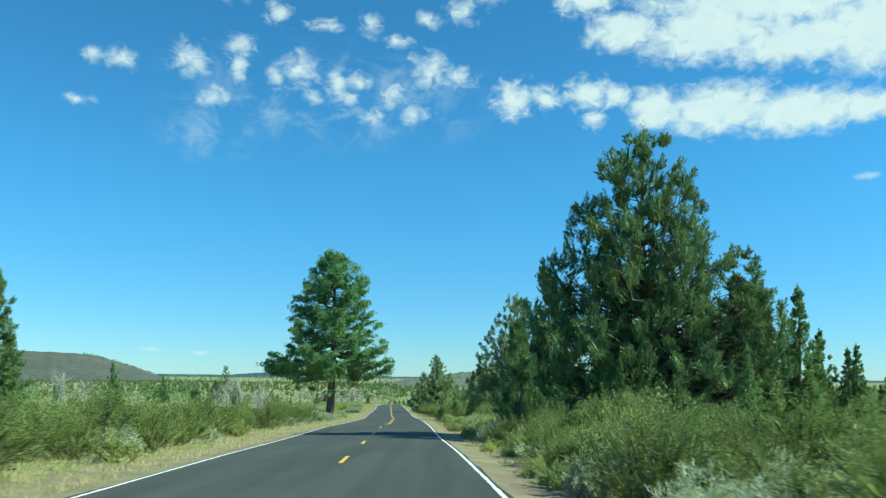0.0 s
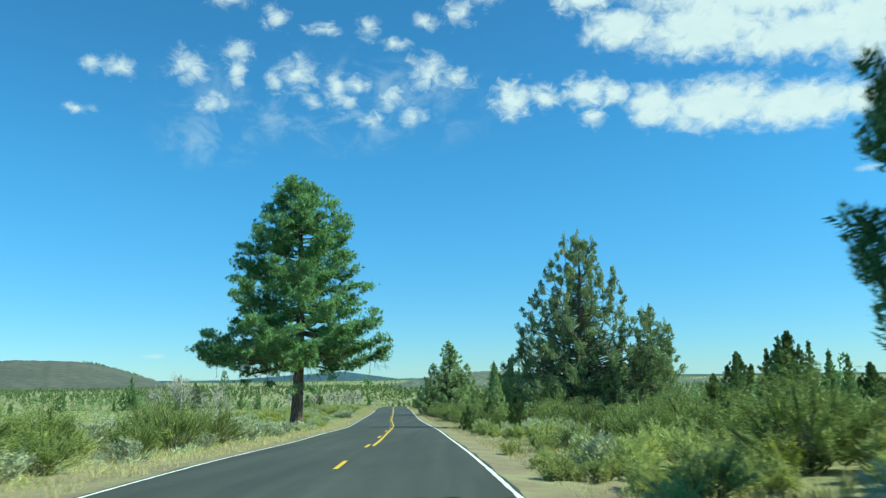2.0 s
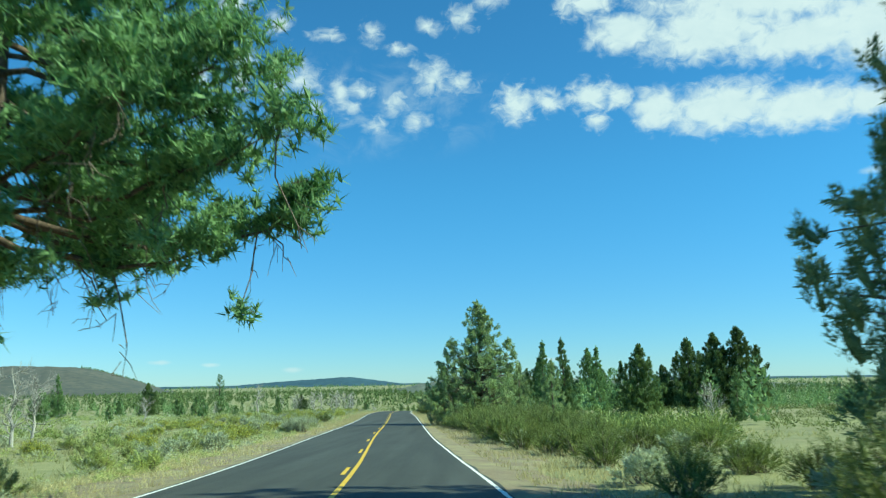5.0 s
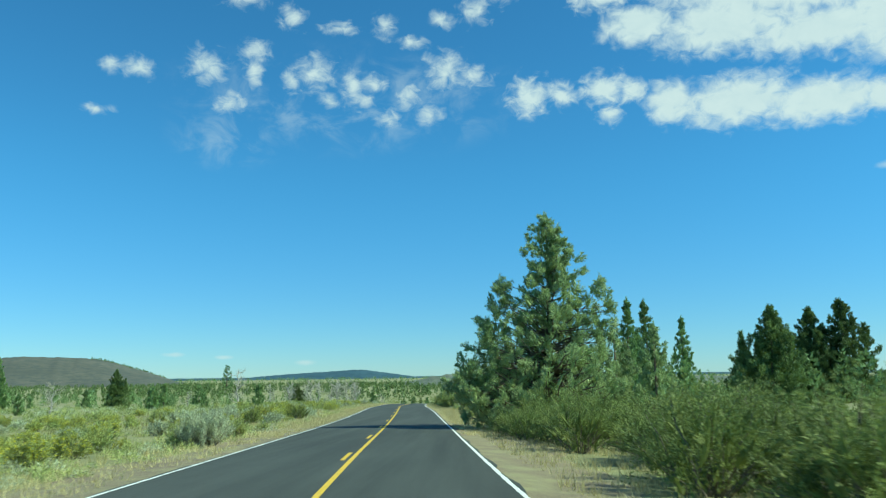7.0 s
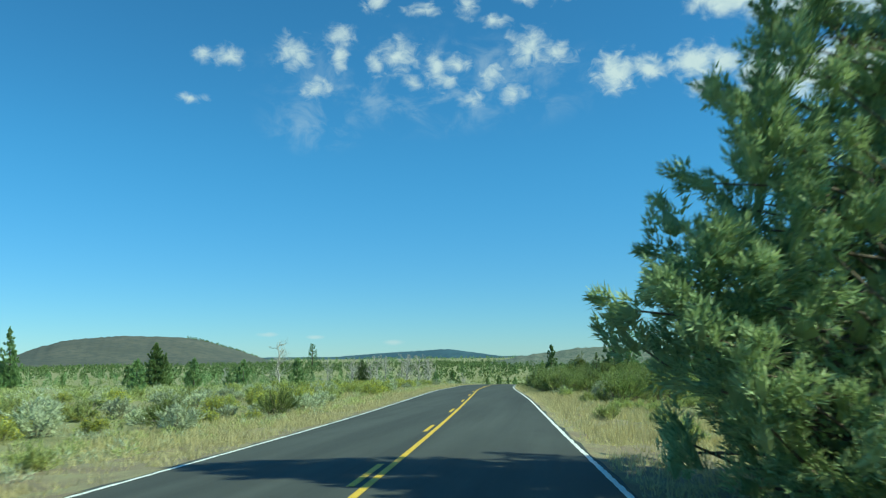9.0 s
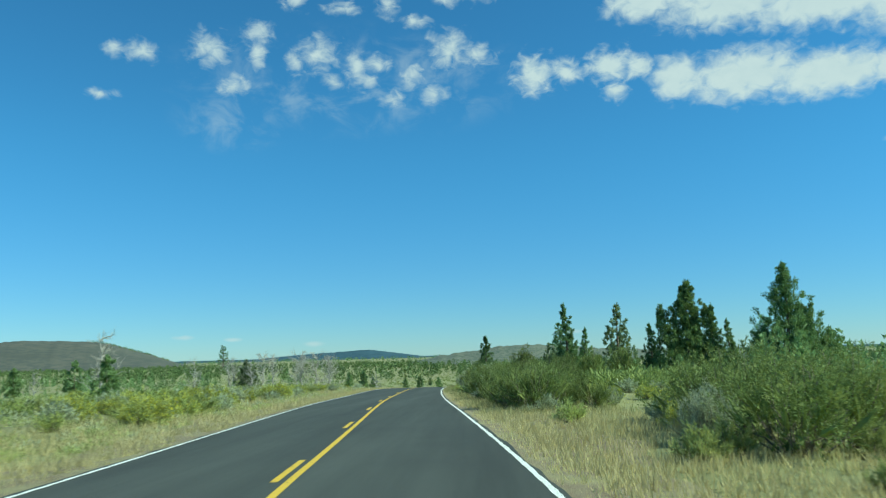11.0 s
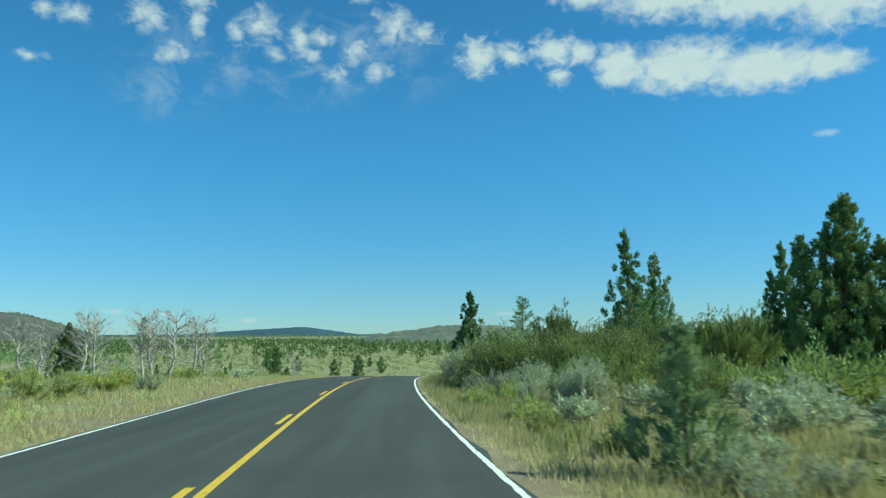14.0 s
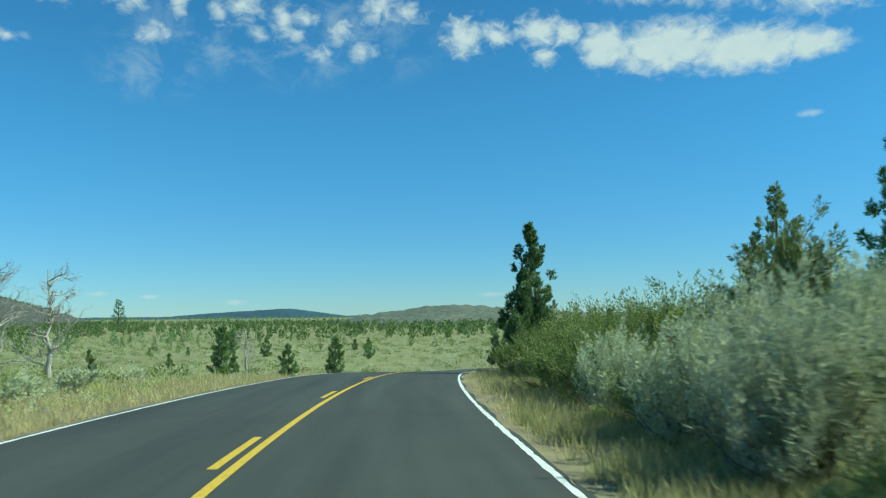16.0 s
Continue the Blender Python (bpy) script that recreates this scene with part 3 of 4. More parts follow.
        if rng.uniform() < heart:
            q = c * [0.5, 0.5, 1.0] + stem(t * hs) * [0.5, 0.5, 0.0]
            hearts.append((q, rng.normal(0, 0.4, 3) + [0, 0, 1.0], wide * rng.uniform(1.0, 1.6), 0.3))
        if limbs and t < 0.85 and (made % 2 == 0 or rho > 0.5 * r or (k and np.dot(off, out[:2]) > 0)):
            start = stem(max(t * hs - 0.04 - 0.15 * rho / h, 0.03))
            limb = bent(rng, start, c, 5, 0.05, -0.05)
            arms.append(tube(limb, np.linspace(0.009 * h * (1 - t) + 0.012, 0.012, 5), 5))
    for off, hs in heads[1:] if limbs else ():
        rise = bent(rng, stem(hs * 0.45), stem(hs) + np.array([*off, -0.4]), 6, 0.03, -0.08)
        arms.append(tube(rise, np.linspace(0.006 * h, 0.012, 6), 5))
    for v, f in plumes(rng, *(np.array(x) for x in zip(*spray)), per, leaf, 0.3, 3, 0):
        leaves.add(v, f)
    q, axes, size, fat = (np.array(x) for x in zip(*hearts))
    for v, f in plumes(rng, q, axes, size, per * 3, leaf, fat[:, None], 5, 0.42):
        leaves.add(v, f)
    ob = root(name, label, category, group)
    part("trunk", wood.mesh("trunk", BARK_JUNIPER, True), ob, "shaggy grey-brown trunk")
    for v, f in arms:
        part("limb", mesh_of("limb", v, f, BARK_JUNIPER, True), ob)
    part("crown", leaves.mesh("crown", mat), ob)
    return ob


def ponderosa(name, label, h, seed, tufts, needles, branches, reach, bare=0.3, mat=None, trunk_r=0.5, category="pine tree", low_limbs=()):
    """A pine: a straight plated trunk, tiers of limbs that turn up at their ends, needle tufts along them."""
    rng = np.random.default_rng(seed)
    leaves, wood = Pile(), Pile()
    ob = root(name, label, category)
    ts = np.linspace(0, 1, 16)
    line = np.stack([0.25 * np.sin(ts * 3.1), 0.2 * np.sin(ts * 2.3 + 1) - 0.17, h * ts], 1)
    line[0, 2] = -0.4
    wood.add(*tube(line, trunk_r * (1 - ts) ** 0.75 * (1 + 0.35 * np.exp(-ts * 40)) + 0.015, 14))
    ends, low = [], []
    for k in range(branches + len(low_limbs)):
        t = bare + (0.985 - bare) * (k + rng.uniform(-0.4, 0.4)) / branches
        t = min(max(t, bare * 0.95), 0.985)
        s = (t - bare) / (1 - bare)
        length = reach * (np.clip((1 - s), 0, 1) ** 0.7) * (0.9 + 0.1 * np.sin(min(s * 8, 1.57))) * rng.uniform(0.68, 1.06) + 0.3
        a = k * 2.39996 + rng.uniform(-0.5, 0.5)
        if k >= branches:
            t, a, length = low_limbs[k - branches]
            s = 0.0
        out = np.array([np.cos(a), np.sin(a), 0])
        start = np.array([np.interp(t, ts, line[:, i]) for i in range(3)])
        rise = -0.12 + 0.75 * s
        p = np.linspace(0, 1, 7)[:, None]
        pts = start + out * length * p + np.array([0, 0, 1.0]) * length * (rise * p + 0.16 * p**3 - 0.1 * np.sin(p * np.pi))
        pts[1:] += rng.normal(0, 0.02 * length, (6, 3))
        limbs = Pile().add(*tube(pts, np.linspace(0.015 + 0.014 * length, 0.01, 7), 5))
        if s < 0.06:
            rise = 0.02
        for q in range(max(3, int(length * 2.6))):
            w = rng.uniform(0.12, 1.0) ** 0.75
            o = np.array([np.interp(w, p[:, 0], pts[:, i]) for i in range(3)])
            dirn = unit(out * rng.uniform(0.3, 1) + np.cross(out, [0, 0, 1]) * rng.normal(0, 0.8) + np.array([0, 0, rng.uniform(-0.25, 0.75)]))
            tip = o + dirn * rng.uniform(0.35, 1.1) * (0.4 + 0.6 * min(1, length / 3))
            limbs.add(*tube(np.stack([o, (o + tip) / 2 + [0, 0, -0.03], tip]), [0.016, 0.012, 0.007], 3))
            ends += [(tip, dirn), ((o + tip) / 2, dirn)]
        ends += [(pts[-1], unit(pts[-1] - pts[-2]))]
        made = part("limb", limbs.mesh("limb", BARK_PINE, True), ob)
        if s < 0.14:
            low.append((made, pts))
    # dead twigs that hang below the lowest limbs
    for k in range(90 if h > 15 else 0):
        holder, line_ = low[rng.integers(len(low))]
        top = line_[rng.integers(2, 7)]
        out = unit((line_[-1] - line_[0]) * [1, 1, 0])
        foot = top + out * rng.uniform(-0.2, 0.7) + np.array([rng.normal(0, 0.3), rng.normal(0, 0.3), -rng.uniform(0.6, 2.4)])
        twig = Pile().add(*tube(bent(rng, top, foot, 5, 0.09), np.linspace(0.022, 0.008, 5), 4))
        for _ in range(5):
            w = top + (foot - top) * rng.uniform(0.2, 1)
            twig.add(*tube(bent(rng, w, w + rng.normal(0, 0.3, 3) - [0, 0, 0.35], 3, 0.1), [0.012, 0.009, 0.005], 3))
        part("dead_twig", twig.mesh("dead_twig", BARK_JUNIPER), holder, "bare dead twig")
        if k % 3 == 0:
            ends += [(foot, unit(foot - top))] * 2
    # bunches of tufts round the twig ends: a small dense heart and needles that spread from it
    tips = np.array([e[0] for e in ends])[rng.integers(0, len(ends), tufts)]
    c = tips + rng.normal(0, 0.24, (tufts, 3)) * [1, 1, 0.55] + [0, 0, 0.06]
    for v, f in plumes(rng, c, rng.normal(0, 0.7, (tufts, 3)) + [0, 0, 0.6], rng.uniform(0.2, 0.34, tufts), 1, (0.2, 0.04), 0.4):
        leaves.add(v, f)
    ways = unit(rng.normal(size=(tufts * needles, 3)) + [0, 0, 0.3])
    leaves.add(*blades(rng, np.repeat(c, needles, 0) + ways * 0.05, ways, rng.uniform(0.18, 0.32, tufts * needles), 0.042, 0.12, rng.normal(size=(tufts * needles, 3)) + [0, 0, 1.2]))
    part("trunk", wood.mesh("trunk", BARK_PINE, True), ob, "thick red-brown plated bark trunk")
    part("crown", leaves.mesh("crown", mat or PINE), ob)
    return ob


def snag(name, label, h, spread, seed, limbs=16, lean=0.1, group="dead trees on the plain"):
    """A dead tree: bare, bleached, forked limbs."""
    rng = np.random.default_rng(seed)
    stem = Pile()
    ob = root(name, label, "dead tree", group)
    top = np.array([rng.normal(0, lean * h), rng.normal(0, lean * h), h])
    line = bent(rng, (0, 0, -0.2), top, 8, 0.02)
    stem.add(*tube(line, np.linspace(0.018 * h + 0.05, 0.012, 8), 7))

    def fork(arms, p, d, length, rad, level, joint=None):
        end = p + d * length
        pts = bent(rng, p, end, 5, 0.07, rng.uniform(-0.06, 0.1))
        foot, sides = arms.n, 5 if level < 2 else 3
        arms.add(*tube(pts, np.linspace(rad, rad * 0.35, 5), sides))
        if joint is not None:
            arms.f.append(np.array([[joint, foot, foot + 1]], np.int32))
        if level < 3:
            for _ in range(4 if level < 2 else 3):
                w = rng.integers(1, 5)
                fork(arms, pts[w], unit(d + rng.normal(0, 0.5, 3) + [0, 0, 0.3]), length * rng.uniform(0.35, 0.7), max(rad * 0.5, 0.007), level + 1, foot + w * sides)

    for k in range(limbs):
        t = rng.uniform(0.12, 0.92)
        p = np.array([np.interp(t, np.linspace(0, 1, 8), line[:, i]) for i in range(3)])
        a = rng.uniform(0, 2 * np.pi)
        arms = Pile()
        fork(arms, p, unit(np.array([np.cos(a), np.sin(a), rng.uniform(0.2, 1.5)])), spread * rng.uniform(0.5, 1.0) * (1.05 - 0.5 * t), 0.006 * h + 0.012, 1)
        part("branch", arms.mesh("branch", DEADWOOD, True), ob)
    part("trunk", stem.mesh("trunk", DEADWOOD, True), ob)
    return ob


def shrub(name, label, h, r, seed, stems, leaves_n, leaf, mat, upright=0.5, flowers=0, group="", rows=1.0, category="shrub", inner=1.6, plumes_=False):
    """A shrub: stems that fan out from the ground, leafy twigs along their outer part, flower heads if any."""
    rng = np.random.default_rng(seed)
    wood, leaf_pile, heads = Pile(), Pile(), Pile()
    wood.add([[0, 0, -0.12], [0.02, 0, -0.14], [0, 0.02, -0.14]], [[0, 1, 2]])
    twigs, lobes = [], []
    for k in range(stems):
        a = k * 2.39996 + rng.uniform(-0.4, 0.4)
        rho = r * np.sqrt((k + 0.5) / stems) * rng.uniform(0.75, 1.1)
        out = np.array([np.cos(a), np.sin(a), 0])
        top = h * (1 - 0.5 * (rho / r) ** 2) * rng.uniform(0.6, 1.2)
        p0 = out * rng.uniform(0.02, 0.16) * r - [0, 0, 0.06]
        end = out * rho + [0, 0, top]
        pts = bent(rng, p0, end, 4, 0.05, 0.1 * (1 - upright))
        foot = wood.n
        wood.add(*tube(pts, np.linspace(0.014 + 0.008 * h, 0.005, 4), 3))
        wood.f.append(np.array([[0, foot, foot + 1], [0, foot + 1, foot + 2], [0, foot + 2, foot]], np.int32))
        line = unit(pts[-1] - pts[1])
        lobes.append(((pts[1] + pts[-1]) / 2 - line * 0.02 * h, line))
        for _ in range(5 if plumes_ else 9):
            w = rng.uniform(0.45, 1.0)
            o = np.array([np.interp(w, np.linspace(0, 1, 4), pts[:, i]) for i in range(3)])
            off = rng.normal(0, 0.07 * h, 3)
            if plumes_:
                d = unit(out * rng.uniform(-0.2, 1) * (1 - upright) + [0, 0, upright + 0.2] + rng.normal(0, 0.45, 3))
                twigs.append((o, d, h * (0.2 + 0.16 * rng.uniform()) * rows))
            else:
                twigs.append((o + off * (1.3 - w), line * 0.75 + [0, 0, 0.25] + off * (5 / h) + rng.normal(0, 0.4, 3), h * (0.1 + 0.16 * rng.uniform()) * rows))
    per = max(3, leaves_n // len(twigs))
    o, d, ln = (np.array(x) for x in zip(*twigs))
    d = unit(d)
    for v, f in plumes(rng, o + d * (ln * 0.25)[:, None], d + rng.normal(0, 0.1, d.shape), ln * 1.15, per, leaf, 0.15 if plumes_ else 0.22, 3, 0):
        leaf_pile.add(np.maximum(v, [-99, -99, 0.01]), f)
    if not plumes_:
        q, axes = (np.array(x) for x in zip(*lobes))
        for v, f in plumes(rng, q, axes, h * rng.uniform(0.32, 0.46, len(q)), per * 3, leaf, 0.24, 4, 0.35):
            leaf_pile.add(np.maximum(v, [-99, -99, 0.01]), f)
    # sprays inside, so that the shrub is closed
    k = int(len(twigs) * inner * 0.12)
    q = o[rng.integers(0, len(o), k)] * np.stack([np.full(k, 0.6), np.full(k, 0.6), rng.uniform(0.15, 0.75, k)], 1)
    for v, f in plumes(rng, q, rng.normal(0, 0.6, (k, 3)) + [0, 0, 1.0], h * rng.uniform(0.12, 0.24, k), per, leaf, 0.34, 3, 0.35):
        leaf_pile.add(np.maximum(v, [-99, -99, 0.01]), f)
    if flowers:
        q = np.repeat(o + d * ln[:, None], flowers, 0)
        heads.add(*blades(rng, q + rng.normal(0, 0.03, q.shape), np.repeat(d, flowers, 0) + rng.normal(0, 0.5, q.shape), 0.06, 0.035))
    ob = root(name, label, category, group)
    part("woody_base", wood.mesh("woody_base", TWIG), ob, "grey-brown woody stems")
    green_part = part("foliage", leaf_pile.mesh("foliage", mat), ob)
    if flowers:
        tagged(part("bloom", heads.mesh("bloom", FLOWER), green_part, "bright yellow flower heads"), kind="stuff")
    return ob


# ---- the large trees beside the road ----
pine = ponderosa("ponderosa_pine", "tall ponderosa pine with full green crown beside the road", 21.0, 11, 23000, 11, 110, 7.3, 0.28, trunk_r=0.5, low_limbs=((0.34, 3.15, 8.3), (0.36, 3.3, 7.6), (0.29, 3.0, 8.6), (0.31, 3.3, 8.0), (0.33, 2.8, 7.4), (0.3, 0.1, 7.2), (0.34, -0.3, 7.3), (0.3, -1.2, 5.8), (0.34, -1.9, 6.2), (0.37, -1.5, 6.2), (0.32, -2.4, 7.0), (0.36, -2.7, 7.2), (0.4, -2.1, 6.4)))
set_at(pine, -14.0, 101.2, 0, 1.0, 0.1)

t1 = juniper("western_juniper", "very large dark green juniper with ragged pointed top", 16.9, 5.4, 21, 9000, 19, JUNIPER, (0.15, 0.046), 0.02, 0.22, 0.52, 1.0, 0, 0.25, limbs=True, side_tops=((-1.2, -0.5, 0.89), (-2.9, 0.6, 0.77), (3.0, 0.3, 0.76), (1.7, -1.5, 0.85), (-4.6, 0.5, 0.58), (4.8, 0.0, 0.6), (5.3, -2.1, 0.46)))
set_at(t1, 10.5, 40.4, 0, 0.97)
t1b = juniper("western_juniper", "dark bushy juniper beside a taller one", 9.6, 2.8, 22, 2200, 20, JUNIPER, (0.14, 0.046), 0.02, 0.35, 0.55, 0.9, 3)
set_at(t1b, 5.9, 44.2, 80, 0.9)
t1c = juniper("western_juniper", "bushy sunlit green juniper beside the road", 5.6, 1.2, 25, 1500, 20, JUNIPER, (0.11, 0.034), 0.02, 0.4, 0.5, 0.55, 2, heart=1.0)
set_at(t1c, 3.5, 37.4, 0)
spire = juniper("young_juniper", "slender spire-shaped green juniper before a larger one", 5.9, 0.75, 26, 800, 20, JUNIPER, (0.1, 0.032), 0.02, 0.2, 0.7, 0.45, 0)
set_at(spire, 8.0, 38.6, 0)
t2 = juniper("western_juniper", "broad open grey-green juniper with several tops", 15.6, 5.4, 23, 6800, 20, JUNIPER_GREY, (0.14, 0.044), 0.02, 0.22, 0.72, 0.85, 0, 0.45, open_=0.05, limbs=True, heart=0.6,
             side_tops=((-0.9, 1.4, 1.0), (1.2, 0.4, 0.97), (4.4, -2.3, 0.58), (6.0, -2.9, 0.52), (-3.5, 0.4, 0.7), (-4.4, 1.2, 0.42), (2.6, -0.6, 0.8), (-2.4, -0.6, 0.84)))
set_at(t2, 9.0, 97.3, 0)
t3 = juniper("western_juniper", "dense pyramid-shaped grey-green juniper at the verge", 12.0, 4.4, 24, 7800, 20, JUNIPER_GREY, (0.12, 0.036), 0.02, 0.2, 0.8, 0.72, 0, 0.3, limbs=True, droop=0.55,
             side_tops=((2.7, -0.6, 0.7), (-2.7, -1.0, 0.7), (-3.4, -1.7, 0.5), (-4.2, -2.4, 0.32), (0.6, -0.4, 0.93)))
set_at(t3, -1.3, 158.9, 0, 0.98)

# ---- junipers and pines further off ----
mid = juniper("juniper", "slender dark juniper with pointed top", 10.2, 2.35, 31, 3700, 13, JUNIPER, (0.14, 0.046), 0.02, 0.14, 0.85, 0.55, 0, 0.3, side_tops=((0.7, 0.2, 0.62), (-0.8, -0.3, 0.5), (0.9, -0.6, 0.36), (-1.0, 0.4, 0.34)))
set_at(mid, 2.8, 279.4, 0, 1.0)
mid_b = juniper("juniper", "broad dark juniper with blunt top", 9.0, 3.9, 32, 4400, 13, JUNIPER_DARK, (0.15, 0.05), 0.02, 0.14, 0.85, 0.62, 2, 0.2, heart=0.9)
set_at(mid_b, 41.0, 236.0, 0, 1.5)
mid_c = juniper("juniper", "open grey-green juniper with ragged side tops", 9.0, 2.3, 33, 1900, 13, JUNIPER_GREY, (0.14, 0.046), 0.03, 0.25, 0.75, 0.55, 3, 0.45, open_=0.4)
set_at(mid_c, 15.8, 315.0, 0, 1.6)
cone = juniper("juniper", "dense cone-shaped green juniper at the bend", 7.4, 2.35, 37, 3000, 14, JUNIPER, (0.13, 0.042), 0.02, 0.1, 0.85, 0.5, 0, 0.15, side_tops=((0.7, 0.1, 0.5), (-0.6, 0.2, 0.6), (0.2, -0.6, 0.45)))
set_at(cone, -7.3, 294.0, 40, 1.0)
mid_d = juniper("juniper", "broad cone-shaped green juniper with ragged shoulders", 13.2, 5.7, 36, 6200, 13, JUNIPER, (0.16, 0.055), 0.02, 0.12, 0.9, 0.95, 0, 0.2, heart=0.9, side_tops=((2.6, 0.1, 0.64), (4.6, 0.2, 0.42), (-2.7, 0.3, 0.46)))
set_at(mid_d, 29.0, 275.0, 0, 1.07)
pine_b = ponderosa("pine", "dark green pine among junipers", 13.0, 41, 2200, 8, 44, 3.6, 0.06, trunk_r=0.26)
set_at(pine_b, 46.0, 330.0, 0, 1.0)
for src, x, y, turn, s in (
    (mid, 5.6, 283.0, 120, 0.72), (mid, 13.8, 281.0, 10, 0.75), (mid_b, 18.0, 278.8, 200, 1.42), (mid_b, 5.4, 281.5, 20, 0.42), (mid_b, 7.0, 282.5, 120, 0.4), (mid_b, 1.0, 281.0, 220, 0.36), (mid, 20.6, 277.5, 75, 0.95),
    (mid_b, 33.0, 281.0, 75, 1.1), (mid, 24.0, 282.0, 300, 0.8), (mid, 22.5, 297.0, 330, 1.2), (mid_b, 46.5, 237.0, 130, 1.6), (mid_b, 50.5, 235.5, 30, 1.7), (mid_b, 37.0, 239.0, 80, 0.95), (mid_c, 6.9, 169.3, 40, 0.75), (mid, 7.0, 178.0, 90, 0.9),
    (mid_c, 2.8, 161.0, 200, 0.68), (mid, 10.8, 188.0, 300, 1.0), (mid, 17.5, 201.0, 250, 0.95), (mid_b, 18.8, 180.0, 160, 0.95), (mid_b, 60.0, 178.0, 160, 1.5), (mid, 66.0, 183.0, 60, 1.2), (mid_b, 54.0, 187.0, 20, 1.15), (mid_c, 14.6, 96.5, 220, 1.05), (mid_b, 15.5, 41.0, 50, 0.95),
    (mid, 17.5, 39.0, 90, 0.75), (mid, 20.5, 52.0, 20, 0.8), (mid, 25.5, 54.0, 140, 0.7), (mid, 30.5, 60.0, 70, 0.62), (mid, -17.3, 31.0, 20, 0.64), (mid, -36.0, 88.0, 20, 0.62), (mid_b, -40.0, 70.0, 100, 0.6),
    # tiny mid_b near y 91: dark leaf colour stands in for t2's shade on brush
    (mid, -90.0, 260.0, 0, 0.95), (mid_b, -81.5, 289.5, 0, 0.95), (mid, -33.0, 129.0, 10, 0.55), (mid_b, -44.0, 300.0, 0, 0.6), (mid, 23.0, 160.0, 33, 0.45), (mid_b, 34.0, 120.0, 0, 0.8), (mid_b, 0.0, 90.2, 40, 0.2), (mid_b, 1.6, 91.6, 140, 0.25), (mid_b, 3.4, 90.4, 240, 0.27), (mid_b, 5.6, 91.5, 10, 0.3), (mid, 31.0, 112.0, 0, 0.8), (mid_b, 25.0, 97.0, 60, 0.62), (mid_b, 27.5, 101.0, 160, 0.58), (mid, 29.5, 99.0, 250, 0.6), (mid_b, 23.0, 108.0, 330, 0.5), (mid, 33.5, 104.0, 40, 0.58), (mid_b, 37.0, 107.0, 10, 0.6), (mid, 28.0, 116.0, 100, 0.66), (mid, 7.4, 33.0, 20, 0.36), (mid, 12.6, 33.0, 90, 0.4), (mid_c, -0.6, 267.5, 10, 0.5), (mid_c, 1.6, 283.0, 70, 0.4), (mid, 24.5, 40.0, 10, 0.6), (mid_b, 24.0, 51.0, 60, 0.5), (mid, 27.5, 53.0, 200, 0.6), (mid_b, 29.0, 50.0, 300, 0.5), (mid, 33.5, 57.0, 10, 0.6), (mid_b, 36.0, 63.0, 150, 0.55), (mid, 38.5, 60.0, 230, 0.6)):
    copy_at(src, x, y, turn, s)
pine_c = copy_at(pine_b, 25.0, 487.0, 70, 1.6)
tagged(pine_c, "lone dark pine on the far plain", "pine tree")
pine_d = copy_at(pine_b, -282.0, 1044.0, 70, 2.3)
tagged(pine_d, "tall lone pine standing above the far woods", "pine tree")

# small junipers dotted over the plain
small = juniper("small_juniper", "small dark rounded juniper out on the plain", 4.0, 1.2, 34, 420, 13, JUNIPER, (0.16, 0.06), 0.02, 0.28, 0.6, 0.55, 0, 0.25, group="small junipers on the plain")
set_at(small, -18.0, 312.0, 0, 0.7)
r = np.random.default_rng(35)
for k in range(24):
    y = 292 + 150 * r.uniform() ** 1.2
    copy_at(small, -95 + 130 * r.uniform() + 0.12 * (y - 290), y, 360 * r.uniform(), 0.4 + 0.9 * r.uniform() ** 1.6)
for k in range(20):
    copy_at(small, -110 + 76 * r.uniform(), 150 + 150 * r.uniform(), 360 * r.uniform(), 0.45 + 0.8 * r.uniform())

# ---- dead trees ----
snag_a = snag("dead_juniper", "bleached bare dead juniper with twisted forked limbs", 5.5, 2.6, 51, 26)
set_at(snag_a, -33.0, 289.5)
snag_b = snag("dead_juniper", "slim bleached dead tree with forked limbs", 5.2, 2.0, 52, 22, 0.05)
set_at(snag_b, -30.0, 294.0)
for src, x, y, turn, s in ((snag_b, -44.0, 252.0, 40, 1.2), (snag_a, -28.6, 285.5, 75, 0.85), (snag_a, -30.8, 287.0, 155, 0.95), (snag_a, -31.8, 283.5, 260, 0.8), (snag_b, -27.5, 330.0, 120, 0.85), (snag_a, -46.0, 300.0, 200, 0.8), (snag_a, -34.0, 134.0, 0, 1.0), (snag_a, -37.0, 131.0, 100, 0.8), (snag_a, -31.0, 137.0, 220, 0.8),
                           (snag_a, -33.0, 70.0, 60, 0.75), (snag_a, -30.0, 67.0, 190, 0.6), (snag_a, -44.0, 190.0, 160, 0.6), (snag_b, -56.0, 262.0, 10, 0.6), (snag_a, 14.5, 141.0, 30, 0.6), (snag_b, -52.0, 330.0, 10, 0.7), (snag_a, -36.5, 287.0, 40, 0.9), (snag_a, -39.5, 292.0, 130, 1.0), (snag_a, -35.5, 297.0, 230, 0.8), (snag_a, -43.0, 289.0, 310, 0.9), (snag_a, -32.5, 128.0, 60, 1.05), (snag_a, -36.5, 139.0, 300, 1.05), (snag_b, -29.0, 131.0, 30, 0.9), (snag_b, -28.5, 123.0, 10, 0.8), (snag_b, -33.5, 124.0, 170, 0.85), (snag_b, -46.0, 283.0, 120, 0.9), (snag_b, -38.0, 281.0, 220, 0.8)):
    copy_at(src, x, y, turn, s)

